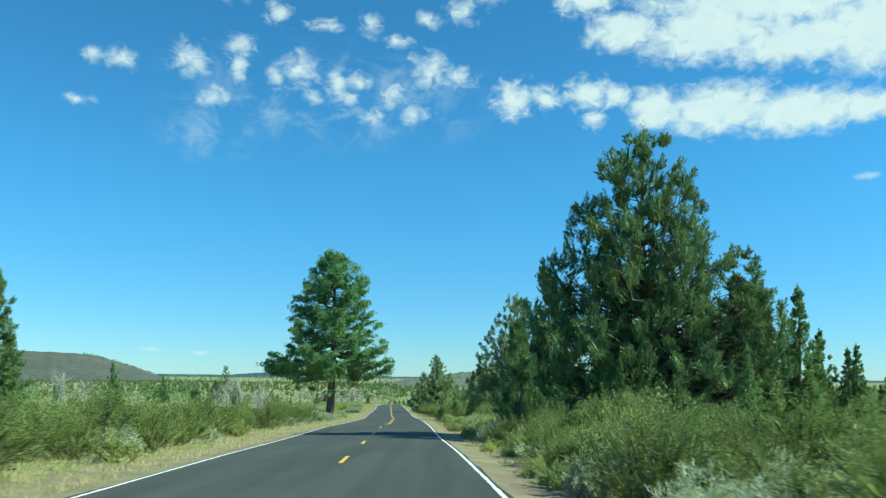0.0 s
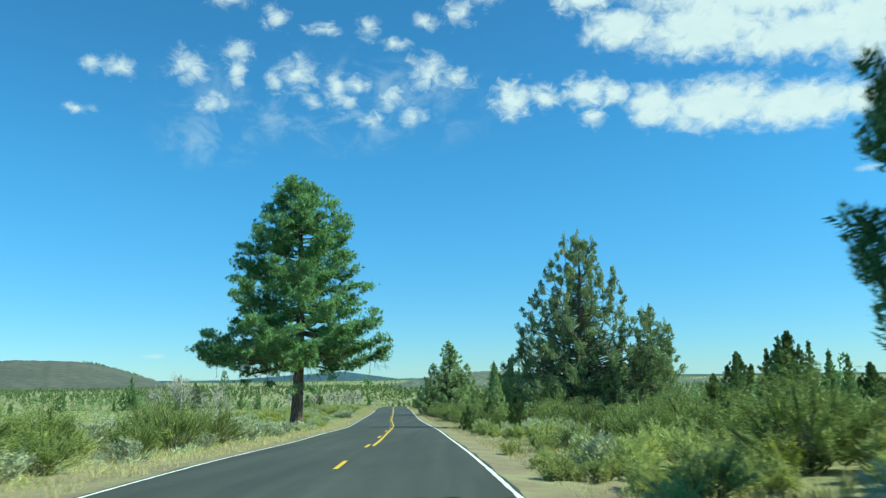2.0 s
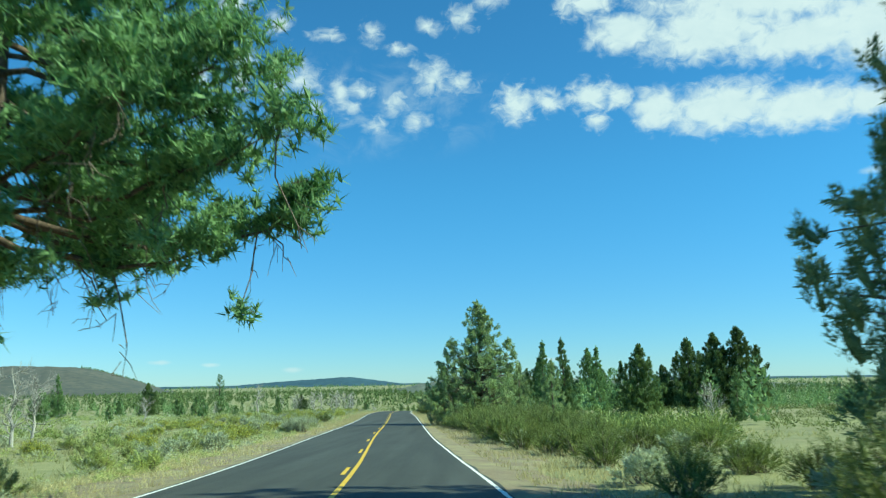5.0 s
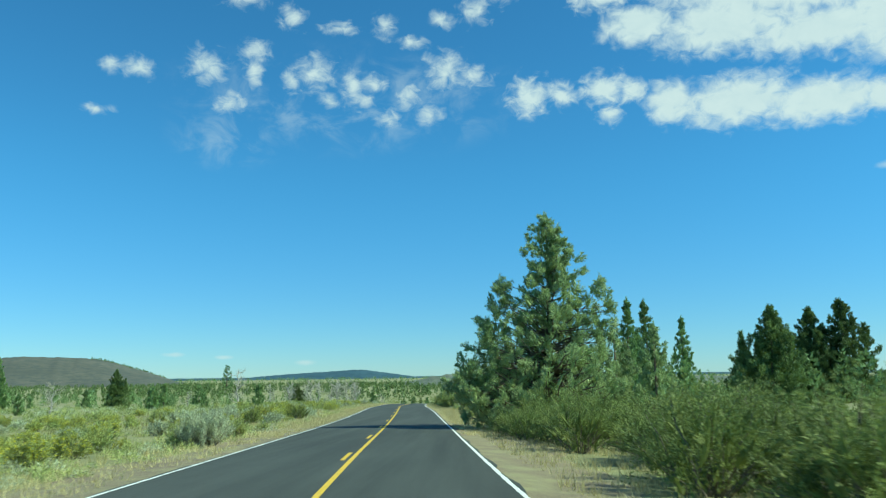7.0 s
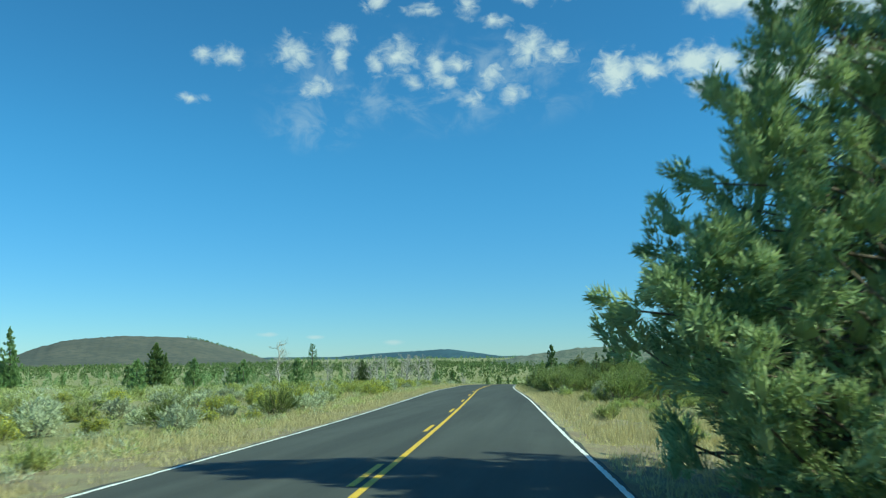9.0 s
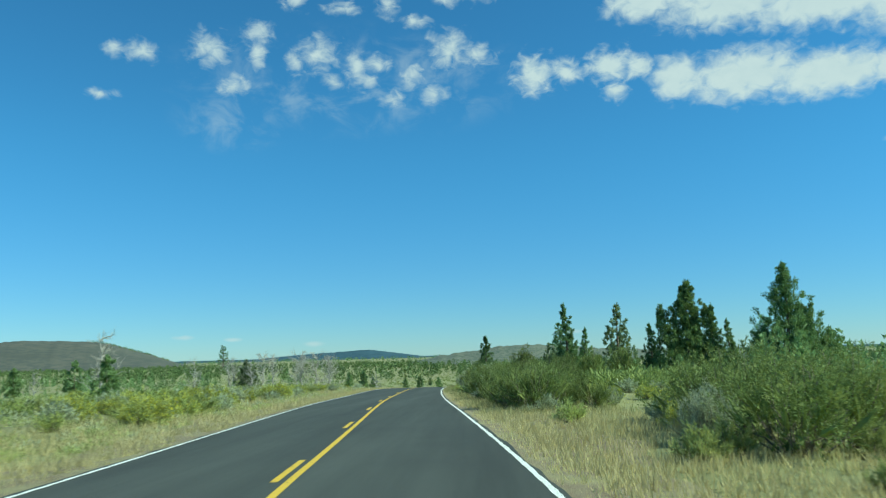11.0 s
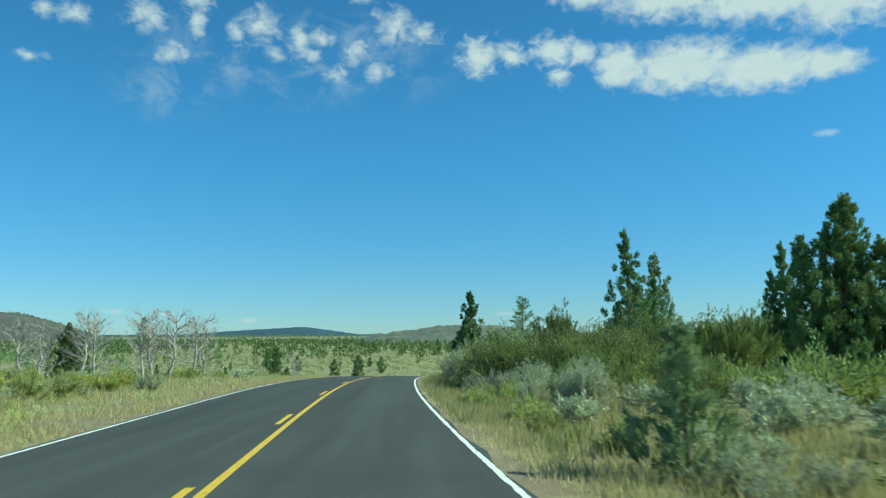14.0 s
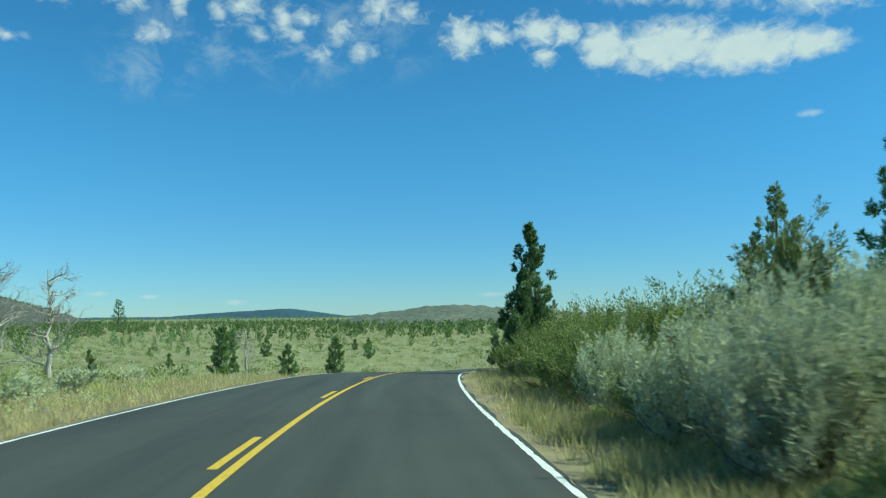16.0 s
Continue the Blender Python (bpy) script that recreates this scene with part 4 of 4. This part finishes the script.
# ---- shrubs ----
R_G, L_G = "shrubs on the right-hand verge", "shrubs on the steppe"
bitter = [shrub("bitterbrush", "dense olive green bitterbrush beside the road", 1.7, 1.6, 60 + k, 30, 7600, (0.06, 0.024), BITTER, 0.6, inner=1.3, rows=1.1, group="bitterbrush along the road") for k in range(4)]
sage = [shrub("sagebrush", "silver-grey big sagebrush on dry ground", 0.85, 0.85, 70 + k, 26, 2900, (0.085, 0.025), SAGE, 0.9, plumes_=True, group="sagebrush on the steppe") for k in range(4)]
rabbit = [shrub("rabbitbrush", "rounded yellow-green rabbitbrush in flower", 0.75, 0.72, 80 + k, 20, 2000, (0.1, 0.024), RABBIT, 0.85, 4, group="rabbitbrush on the steppe") for k in range(3)]
sage_far = [shrub("sagebrush", "silver-grey sagebrush out on the plain", 0.85, 0.85, 74 + k, 14, 900, (0.13, 0.045), SAGE, 0.8, group="sagebrush on the steppe") for k in range(3)]
green = [shrub("green_rabbitbrush", "soft pale green brush not yet in flower", 0.8, 0.75, 90 + k, 18, 2000, (0.105, 0.026), RABBIT, 0.8, group="green brush on the steppe") for k in range(3)]
big_sage = [shrub("big_sagebrush", "tall silver-grey sagebrush with upright plumes", 1.75, 1.35, 170 + k, 54, 13000, (0.085, 0.025), SAGE, 1.35, plumes_=True, inner=1.5, rows=1.0, group="tall sagebrush at the bend") for k in range(2)]
used = set()


def put(kinds, x, y, turn, s):
    k = kinds[int(turn * 7) % len(kinds)]
    if k.name not in used:
        used.add(k.name)
        return set_at(k, x, y, turn, s)
    return copy_at(k, x, y, turn, s)


rng = np.random.default_rng(77)
taken, far_brush = [], []
# the tall tangle where the road begins to bend
for kinds, y, u, turn, s in (
    (bitter, 262, 13.0, 10, 1.4), (bitter, 263.5, 12, 50, 1.45), (bitter, 259.5, 12.6, 90, 1.3), (bitter, 266, 11, 200, 1.4), (bitter, 268, 13, 260, 1.5), (bitter, 258.5, 14.0, 320, 1.1),
    (big_sage, 146.5, -5.9, 15, 0.7), (big_sage, 147.8, -6.8, 95, 0.65), (sage, 150.4, -6.6, 10, 1.1), (sage, 153.0, -7.4, 60, 1.15), (rabbit, 158.0, -8.0, 20, 1.35), (sage, 155.6, -7.9, 140, 1.1), (bitter, 180.5, -7.6, 30, 0.75), (bitter, 196, 9.2, 15, 1.1), (bitter, 197.6, 10.8, 75, 1.15), (bitter, 194.0, 10.6, 135, 1.1), (bitter, 192.4, 8.8, 15, 1.0), (bitter, 199.4, 9.6, 215, 1.0), (big_sage, 194.4, 7.9, 40, 0.6),  (bitter, 67, -8.2, 40, 1.05), (bitter, 60, -6.9, 100, 0.75), (bitter, 49, -6.6, 220, 0.85),
    (bitter, 257.2, 7.0, 30, 1.2), (bitter, 258.7, 7.7, 80, 1.45), (bitter, 260.4, 7.0, 125, 1.2), (bitter, 256.4, 8.3, 300, 1.3), (big_sage, 263.0, 5.8, 120, 0.85), (big_sage, 267.6, 7.4, 40, 1.1), (big_sage, 264.2, 6.8, 170, 1.1), (big_sage, 266.2, 6.0, 210, 0.85), (bitter, 268.2, 6.3, 10, 0.75), (big_sage, 270.4, 6.1, 250, 0.8), (bitter, 273, 6.6, 290, 0.9), (big_sage, 264.8, 8.6, 290, 1.2),
    (bitter, 255.4, 8.4, 30, 1.15), (bitter, 256.6, 9.4, 130, 1.35), (bitter, 254.4, 9.6, 230, 1.1), (sage, 254.6, 5.7, 20, 0.8), (sage, 255.6, 6.5, 70, 0.9), (sage, 257.0, 6.2, 130, 0.8), (bitter, 274, 6.6, 190, 1.0), (bitter, 277, 6.2, 240, 1.0), (bitter, 280, 6.6, 330, 1.1)):
    x0_, y0_ = spot(y, u)
    taken.append((x0_, y0_, s))
    put(kinds, x0_, y0_, turn, s)


def zone(kinds, y0, y1, u0, u1, count, s0, s1, gap=0.9):
    done, tries = 0, 0
    while done < count and tries < count * 12:
        tries += 1
        y, u = rng.uniform(y0, y1), rng.uniform(u0, u1)
        s = rng.uniform(s0, s1)
        x, y2 = spot(y, u)
        if any((x - a) ** 2 + (y2 - b) ** 2 < (gap * 0.5 * (s + c)) ** 2 for a, b, c in taken):
            continue
        taken.append((x, y2, s))
        if abs(u) > 13:
            if kinds is bitter:
                far_brush.append((x, y2, s))
                done += 1
                continue
            kinds = {id(sage): sage_far}.get(id(kinds), kinds)
        put(kinds, x, y2, rng.uniform(0, 360), s)
        done += 1


# right side, from the start to the end of the way
zone(bitter, 46, 92, 9.5, 13, 16, 0.75, 1.1, 1.5)
zone(bitter, 44, 92, 13, 26, 40, 0.9, 1.25, 1.5)
zone(sage, 9, 26, 5.2, 7.0, 5, 0.65, 0.95, 1.2)
zone(bitter, 8, 33, 5.7, 7.6, 11, 0.62, 1.05, 1.6)
zone(bitter, 8, 42, 7.6, 17, 28, 0.75, 1.2, 1.7)
zone(sage, 8, 42, 5.6, 10, 34, 0.6, 1.15)
zone(green, 8, 42, 5.6, 12, 30, 0.6, 1.1)
zone(rabbit, 8, 42, 5.8, 9, 8, 0.6, 1.0)
zone(bitter, 58, 74, 8, 20, 9, 0.6, 1.0, 1.7)
zone(bitter, 86, 98, 11.5, 20, 8, 0.6, 1.0, 1.7)
zone(bitter, 88, 94, 5.6, 9, 4, 0.6, 0.9, 1.3)
zone(sage, 46, 88, 6.0, 17, 36, 0.6, 1.15)
zone(green, 46, 88, 5.8, 17, 60, 0.6, 1.15)
zone(rabbit, 46, 88, 7, 17, 14, 0.6, 1.0)
zone(bitter, 96, 122, 6.6, 13, 16, 0.5, 0.9, 1.6)
zone(sage, 96, 125, 6.4, 14, 12, 0.6, 1.0)
zone(bitter, 147, 161, 5.9, 8.4, 10, 0.55, 0.9, 1.2)
zone(bitter, 124, 156, 6.9, 20, 84, 0.8, 1.2, 1.25)
zone(bitter, 164, 186, 10, 20, 14, 0.7, 1.1, 1.6)
zone(bitter, 187, 200, 11, 20, 14, 0.9, 1.3, 1.6)
zone(bitter, 209, 222, 5.7, 9.0, 17, 0.6, 1.2, 1.3)
zone(bitter, 222, 231, 7.0, 11, 12, 0.85, 1.1, 1.5)
zone(bitter, 222, 236, 12.5, 22, 24, 0.85, 1.2, 1.5)
zone(sage, 196, 222, 9, 20, 12, 0.5, 0.9)
zone(bitter, 240, 256, 14, 26, 18, 0.9, 1.2, 1.6)
zone(bitter, 246, 254, 8.5, 16, 12, 0.5, 1.0, 1.35)
zone(bitter, 255, 268, 11.8, 16, 14, 0.6, 1.25, 1.35)
zone(big_sage, 246, 270, 6.2, 14, 8, 0.4, 0.7, 1.8)
zone(bitter, 272, 292, 5.8, 8.5, 10, 0.7, 1.1, 1.5)
zone(bitter, 274, 294, 8, 12.9, 16, 1.2, 1.6, 1.1)
zone(sage, 234, 250, 6.4, 16, 26, 0.5, 0.95)
zone(rabbit, 196, 250, 7, 16, 24, 0.6, 1.0)
zone(green, 236, 272, 4.9, 7.5, 30, 0.35, 0.75)
zone(sage, 206, 236, 5.2, 8, 12, 0.4, 0.7)
zone(sage, 196, 250, 6, 18, 12, 0.5, 0.95)
zone(green, 166, 206, 5.6, 12, 22, 0.4, 0.8)
# left side
zone(rabbit, 184, 222, -14, -7.4, 26, 0.8, 1.3, 1.0)
zone(sage, 172, 245, -16, -7.4, 22, 0.8, 1.25, 1.1)
zone(rabbit, 225, 262, -13, -7.6, 16, 0.8, 1.2, 1.0)
zone(bitter, 10, 42, -10.5, -7.0, 14, 0.85, 1.15, 1.5)
zone(bitter, 10, 60, -18, -10, 16, 0.85, 1.15, 1.5)
zone(bitter, 12, 75, -12, -6.6, 24, 0.6, 1.05, 1.6)
zone(bitter, 12, 75, -26, -11, 34, 0.5, 0.9, 1.6)
zone(sage, 66, 100, -15, -6.2, 34, 0.7, 1.2)
zone(sage, 8, 130, -20, -6.0, 55, 0.55, 1.1)
zone(green, 10, 170, -20, -6.0, 66, 0.55, 1.1)
zone(bitter, 96, 190, -30, -9, 16, 0.4, 0.7, 2.0)
zone(sage, 130, 285, -26, -7.6, 56, 0.6, 1.05)
zone(rabbit, 110, 285, -26, -7.8, 80, 0.6, 1.1)
zone(green, 8, 60, 4.8, 6.4, 26, 0.4, 0.7)
zone(green, 170, 290, -26, -7.8, 60, 0.6, 1.1)
zone(bitter, 210, 235, -19, -11, 5, 0.6, 0.9, 1.6)
mahogany = shrub("mountain_mahogany", "tall olive mountain mahogany above the brush", 4.0, 2.2, 97, 60, 19000, (0.12, 0.03), BITTER, 0.6, category="small tree", rows=0.4, inner=1.4)
set_at(mahogany, -2.9, 276.5, 0, 1.05)
for x, y, turn, s in ((0.2, 271.0, 70, 0.8), (2.6, 275.0, 140, 0.85), (4.5, 269.5, 300, 0.85), (8.5, 273.0, 20, 0.95), (0.8, 265.5, 20, 0.7), (3.2, 263.0, 120, 0.75)):
    copy_at(mahogany, x, y, turn, s)
sapling = juniper("juniper_sapling", "young blue-green juniper growing in the grass", 2.3, 0.75, 95, 330, 24, JUNIPER_GREY, (0.075, 0.02), 0.02, 0.22, 0.9, 0.42, 0, 0.4, category="shrub", sprigs=8, heart=0.1)
plant_at(sapling, 234.6, 5.9, 0, 0.9)


# ---- what nobody could count: grass, far brush, far woods ----
def scatter(count, y0, y1, u0, u1, power=1.0, seed=1):
    r = np.random.default_rng(seed)
    y = y0 + (y1 - y0) * r.uniform(0, 1, count) ** power
    u = r.uniform(u0, u1, count)
    u = np.where((np.abs(u) < 9) & (u0 * u1 < 0) & (y < 352), 9 + 20 * r.uniform(0, 1, count), u)
    x, y2 = spot(np.minimum(y, 350), u)
    y2 = y2 + np.maximum(y - 350, 0)
    return r, np.stack([x, y2, ground_z(x, y2)], 1), u


def grass(name, label, count, y0, y1, u0, u1, mat, size, seed, per=9):
    r, p, u = scatter(count, y0, y1, u0, u1, 1.0, seed)
    clump = np.sin(p[:, 0] * 0.9 + np.sin(p[:, 1] * 0.7)) * np.cos(p[:, 1] * 0.63) + r.normal(0, 0.5, count)
    p = np.repeat(p[clump > -0.45], per, 0)
    k = len(p)
    p = p + np.stack([r.normal(0, 0.07, k), r.normal(0, 0.07, k), np.full(k, -0.01)], 1)
    v, f = blades(r, p, np.stack([r.normal(0, 0.33, k), r.normal(0, 0.33, k), np.ones(k)], 1), size * r.uniform(0.5, 1.3, k), 0.016 + size * 0.035, 0.5)
    return tagged(new(name, mesh_of(name, v, f, mat)), label, "grass", kind="stuff")


grass("dry_grass", "short golden dry grass along the verge", 5200, 2, 170, 4.5, 8.5, DRYGRASS, 0.22, 101, 7)
grass("dry_grass", "golden dry grass on the verge", 15000, 165, 285, 4.15, 10, DRYGRASS, 0.27, 102, 6)
grass("dry_grass", "short golden dry grass along the verge", 6500, 2, 170, -8, -4.1, DRYGRASS, 0.2, 103, 7)
grass("dry_grass", "tall golden dry grass on the verge", 13000, 165, 300, -10, -4.15, DRYGRASS, 0.28, 104, 6)
grass("bunch_grass", "pale green and straw bunch grass between shrubs", 13000, 4, 300, -32, -7, GREENGRASS, 0.36, 105, 6)
grass("dry_grass", "short dry grass at the edge of the asphalt", 5200, 150, 300, 3.85, 5.4, DRYGRASS, 0.17, 108, 6)
grass("dry_grass", "short dry grass at the edge of the asphalt", 5200, 150, 300, -5.4, -3.85, DRYGRASS, 0.17, 109, 6)
grass("green_grass", "soft green grass at the foot of the brush", 3200, 242, 270, 3.95, 6.2, GREENGRASS, 0.3, 110, 7)
grass("green_grass", "green and straw grass under the roadside brush", 7000, 206, 300, 4.3, 10, GREENGRASS, 0.34, 107, 7)
grass("bunch_grass", "pale green and straw bunch grass between shrubs", 5000, 4, 300, 8, 26, GREENGRASS, 0.36, 106, 7)


def brush(name, label, count, y0, y1, u0, u1, mat, h, per, seed, power=1.0, leaf=(0.3, 0.1), category="brush", places=None):
    """Low rounded clumps, all joined."""
    if places is None:
        r, p, u = scatter(count, y0, y1, u0, u1, power, seed)
        s = r.uniform(0.55, 1.3, count) * h
    else:
        r = np.random.default_rng(seed)
        q = np.array(places)
        p, s = np.stack([q[:, 0], q[:, 1], ground_z(q[:, 0], q[:, 1])], 1), q[:, 2] * h
    c = np.repeat(p, per, 0)
    s = np.repeat(s, per)
    d = unit(r.normal(size=(len(c), 3)) * [1, 1, 0.6] + [0, 0, 0.45])
    d[:, 2] = np.abs(d[:, 2])
    pos = c + d * (s * r.uniform(0.35, 0.85, len(c)))[:, None] * [1.0, 1.0, 0.9]
    v, f = blades(r, pos, d + r.normal(0, 0.4, (len(c), 3)) + [0, 0, 0.4], leaf[0] * s / h * r.uniform(0.6, 1.4, len(c)), leaf[1] * s / h)
    return tagged(new(name, mesh_of(name, v, f, mat)), label, category, kind="stuff")


brush("rabbit_cover", "low pale green brush along the verge", 520, 4, 300, -8.6, -5.5, RABBIT, 0.36, 90, 131, leaf=(0.1, 0.024))
brush("sage_cover", "low grey-green brush along the verge", 300, 4, 300, -9.0, -5.8, SAGE, 0.36, 90, 132, leaf=(0.1, 0.024))
brush("rabbit_cover", "low pale green brush along the verge", 130, 4, 70, 5.0, 7.4, RABBIT, 0.36, 90, 133, leaf=(0.1, 0.024))
brush("sage_cover", "low grey-green sagebrush between larger shrubs", 500, 8, 300, -30, -7.6, SAGE, 0.5, 110, 117, leaf=(0.12, 0.036))
brush("rabbit_cover", "low yellow-green brush between larger shrubs", 1100, 8, 300, -32, -7.8, RABBIT, 0.45, 90, 118, leaf=(0.12, 0.036))
brush("sage_cover", "grey-green sagebrush covering the plain", 500, 10, 300, -75, -24, SAGE, 0.75, 70, 111, leaf=(0.2, 0.06))
brush("green_cover", "olive brush scattered over the plain", 800, 10, 330, -110, -24, BITTER, 0.95, 80, 112, leaf=(0.22, 0.07))
brush("rabbit_cover", "yellow-green rabbitbrush covering the plain", 1200, 20, 320, -80, -24, RABBIT, 0.7, 60, 113, leaf=(0.2, 0.06))
brush("sage_cover", "grey-green brush behind the right-hand shrubs", 900, 5, 320, 20, 75, BITTER, 1.1, 80, 114, leaf=(0.24, 0.08))
brush("bitterbrush_cover", "olive bitterbrush thicket behind the roadside shrubs", 0, 0, 0, 0, 0, BITTER, 1.75, 520, 119, leaf=(0.26, 0.1), places=far_brush)
brush("sage_cover", "far yellow-green brush on the open plain", 1700, 440, 1000, -300, 240, RABBIT, 0.9, 30, 115, 1.2, leaf=(0.26, 0.16))
brush("green_cover", "far olive brush on the open plain", 3200, 440, 1100, -340, 280, BITTER, 1.3, 34, 116, 1.2, leaf=(0.28, 0.18))


brush("green_cover", "olive and dark green brush dotting the plain past the bend", 1300, 286, 470, -120, 100, BITTER, 1.0, 90, 128, leaf=(0.16, 0.08))
brush("sage_cover", "pale sagebrush dotting the plain past the bend", 1100, 286, 470, -120, 100, SAGE, 0.8, 70, 129, leaf=(0.14, 0.07))
brush("rabbit_cover", "yellow-green brush dotting the plain past the bend", 1300, 286, 470, -120, 100, RABBIT, 0.7, 60, 130, leaf=(0.14, 0.07))


def woods(name, label, count, y0, y1, u0, u1, h0, h1, seed, mat, per=46, power=1.0, leaf=0.13):
    """Small far conifers, all joined: pointed crowns of ragged tufts."""
    r, p, u = scatter(count, y0, y1, u0, u1, power, seed)
    stand = np.sin(p[:, 0] * 0.021 + 1.7 * np.sin(p[:, 1] * 0.013)) * np.cos(p[:, 1] * 0.019) + r.normal(0, 0.45, count)
    p = p[stand > -0.25]
    count = len(p)
    hs = h0 + (h1 - h0) * r.uniform(0, 1, count) ** 1.6
    t = r.beta(1.0, 1.5, (count, per))
    a = r.uniform(0, 2 * np.pi, (count, per))
    wide = r.uniform(0.2, 0.42, (count, 1))
    rad = hs[:, None] * wide * np.minimum((1 - t) ** 0.8, 0.25 + 4 * t) * r.uniform(0.3, 1.0, (count, per))
    pos = p[:, None] + np.stack([np.cos(a) * rad, np.sin(a) * rad, hs[:, None] * (0.04 + 0.84 * t)], -1)
    way = np.stack([np.cos(a) * 0.6, np.sin(a) * 0.6, r.uniform(0.4, 1.3, a.shape)], -1)
    v, f = blades(r, pos.reshape(-1, 3), way.reshape(-1, 3), np.repeat(hs * leaf, per), np.repeat(hs * leaf * 0.7, per))
    return tagged(new(name, mesh_of(name, v, f, mat)), label, "woods", kind="stuff")


woods("far_woods", "scattered dark junipers across the far plain", 520, 430, 900, -380, 260, 2.5, 6, 121, JUNIPER_DARK, 120, 1.0, 0.085)
woods("far_woods", "belt of dark conifers before the hills", 8500, 540, 1800, -950, 760, 4.0, 9, 122, JUNIPER_DARK, 40, 0.85, 0.19)
woods("far_woods", "junipers on the plain to the side", 420, 150, 620, -380, -85, 2.5, 7, 123, JUNIPER, 170, 1.0, 0.075)
woods("far_woods", "belt of small dark junipers across the plain", 90, 360, 560, -260, -50, 2.5, 6, 127, JUNIPER, 170, 1.0, 0.075)
woods("far_woods", "junipers behind the right-hand shrubs", 560, 60, 560, 40, 300, 4, 9, 124, JUNIPER, 150, 1.0, 0.08)
woods("far_woods", "stand of small junipers beyond the roadside brush", 300, 118, 270, 24, 120, 3.0, 6.0, 134, JUNIPER, 150, 1.0, 0.08)
woods("far_woods", "thin dark forest along the horizon", 2600, 1700, 3900, -2200, 1800, 8, 15, 125, JUNIPER, 20, 1.0, 0.2)
# conifers along the shoulder of the dark hill
r = np.random.default_rng(126)
ridge_az = np.radians(r.uniform(-24.2, -19.8, 130))
ridge_far = 2600 + r.uniform(-160, 40, 130)
ridge_top = -4.0 + 2600 * np.tan(np.radians(np.interp(np.degrees(ridge_az), [-25.5, -23.7, -22.5, -21.3, -20.0, -18.5], [1.3, 1.18, 0.85, 0.5, 0.05, -0.5]))) - 6
pile = Pile()
for a, d, z in zip(ridge_az, ridge_far, ridge_top):
    k, hh = 30, r.uniform(6, 12)
    t, q = r.beta(1, 1.5, k), r.uniform(0, 2 * np.pi, k)
    rad = hh * 0.3 * (1 - t)
    pos = np.stack([np.sin(a) * d + np.cos(q) * rad, np.cos(a) * d + np.sin(q) * rad, z + hh * 0.8 * t], 1)
    pile.add(*blades(r, pos, np.stack([np.cos(q) * 0.5, np.sin(q) * 0.5, np.ones(k)], 1), hh * 0.2, hh * 0.12))
tagged(new("ridge_woods", pile.mesh("ridge_woods", JUNIPER_DARK)), "dark conifers on the shoulder of the hill", "woods", kind="stuff")
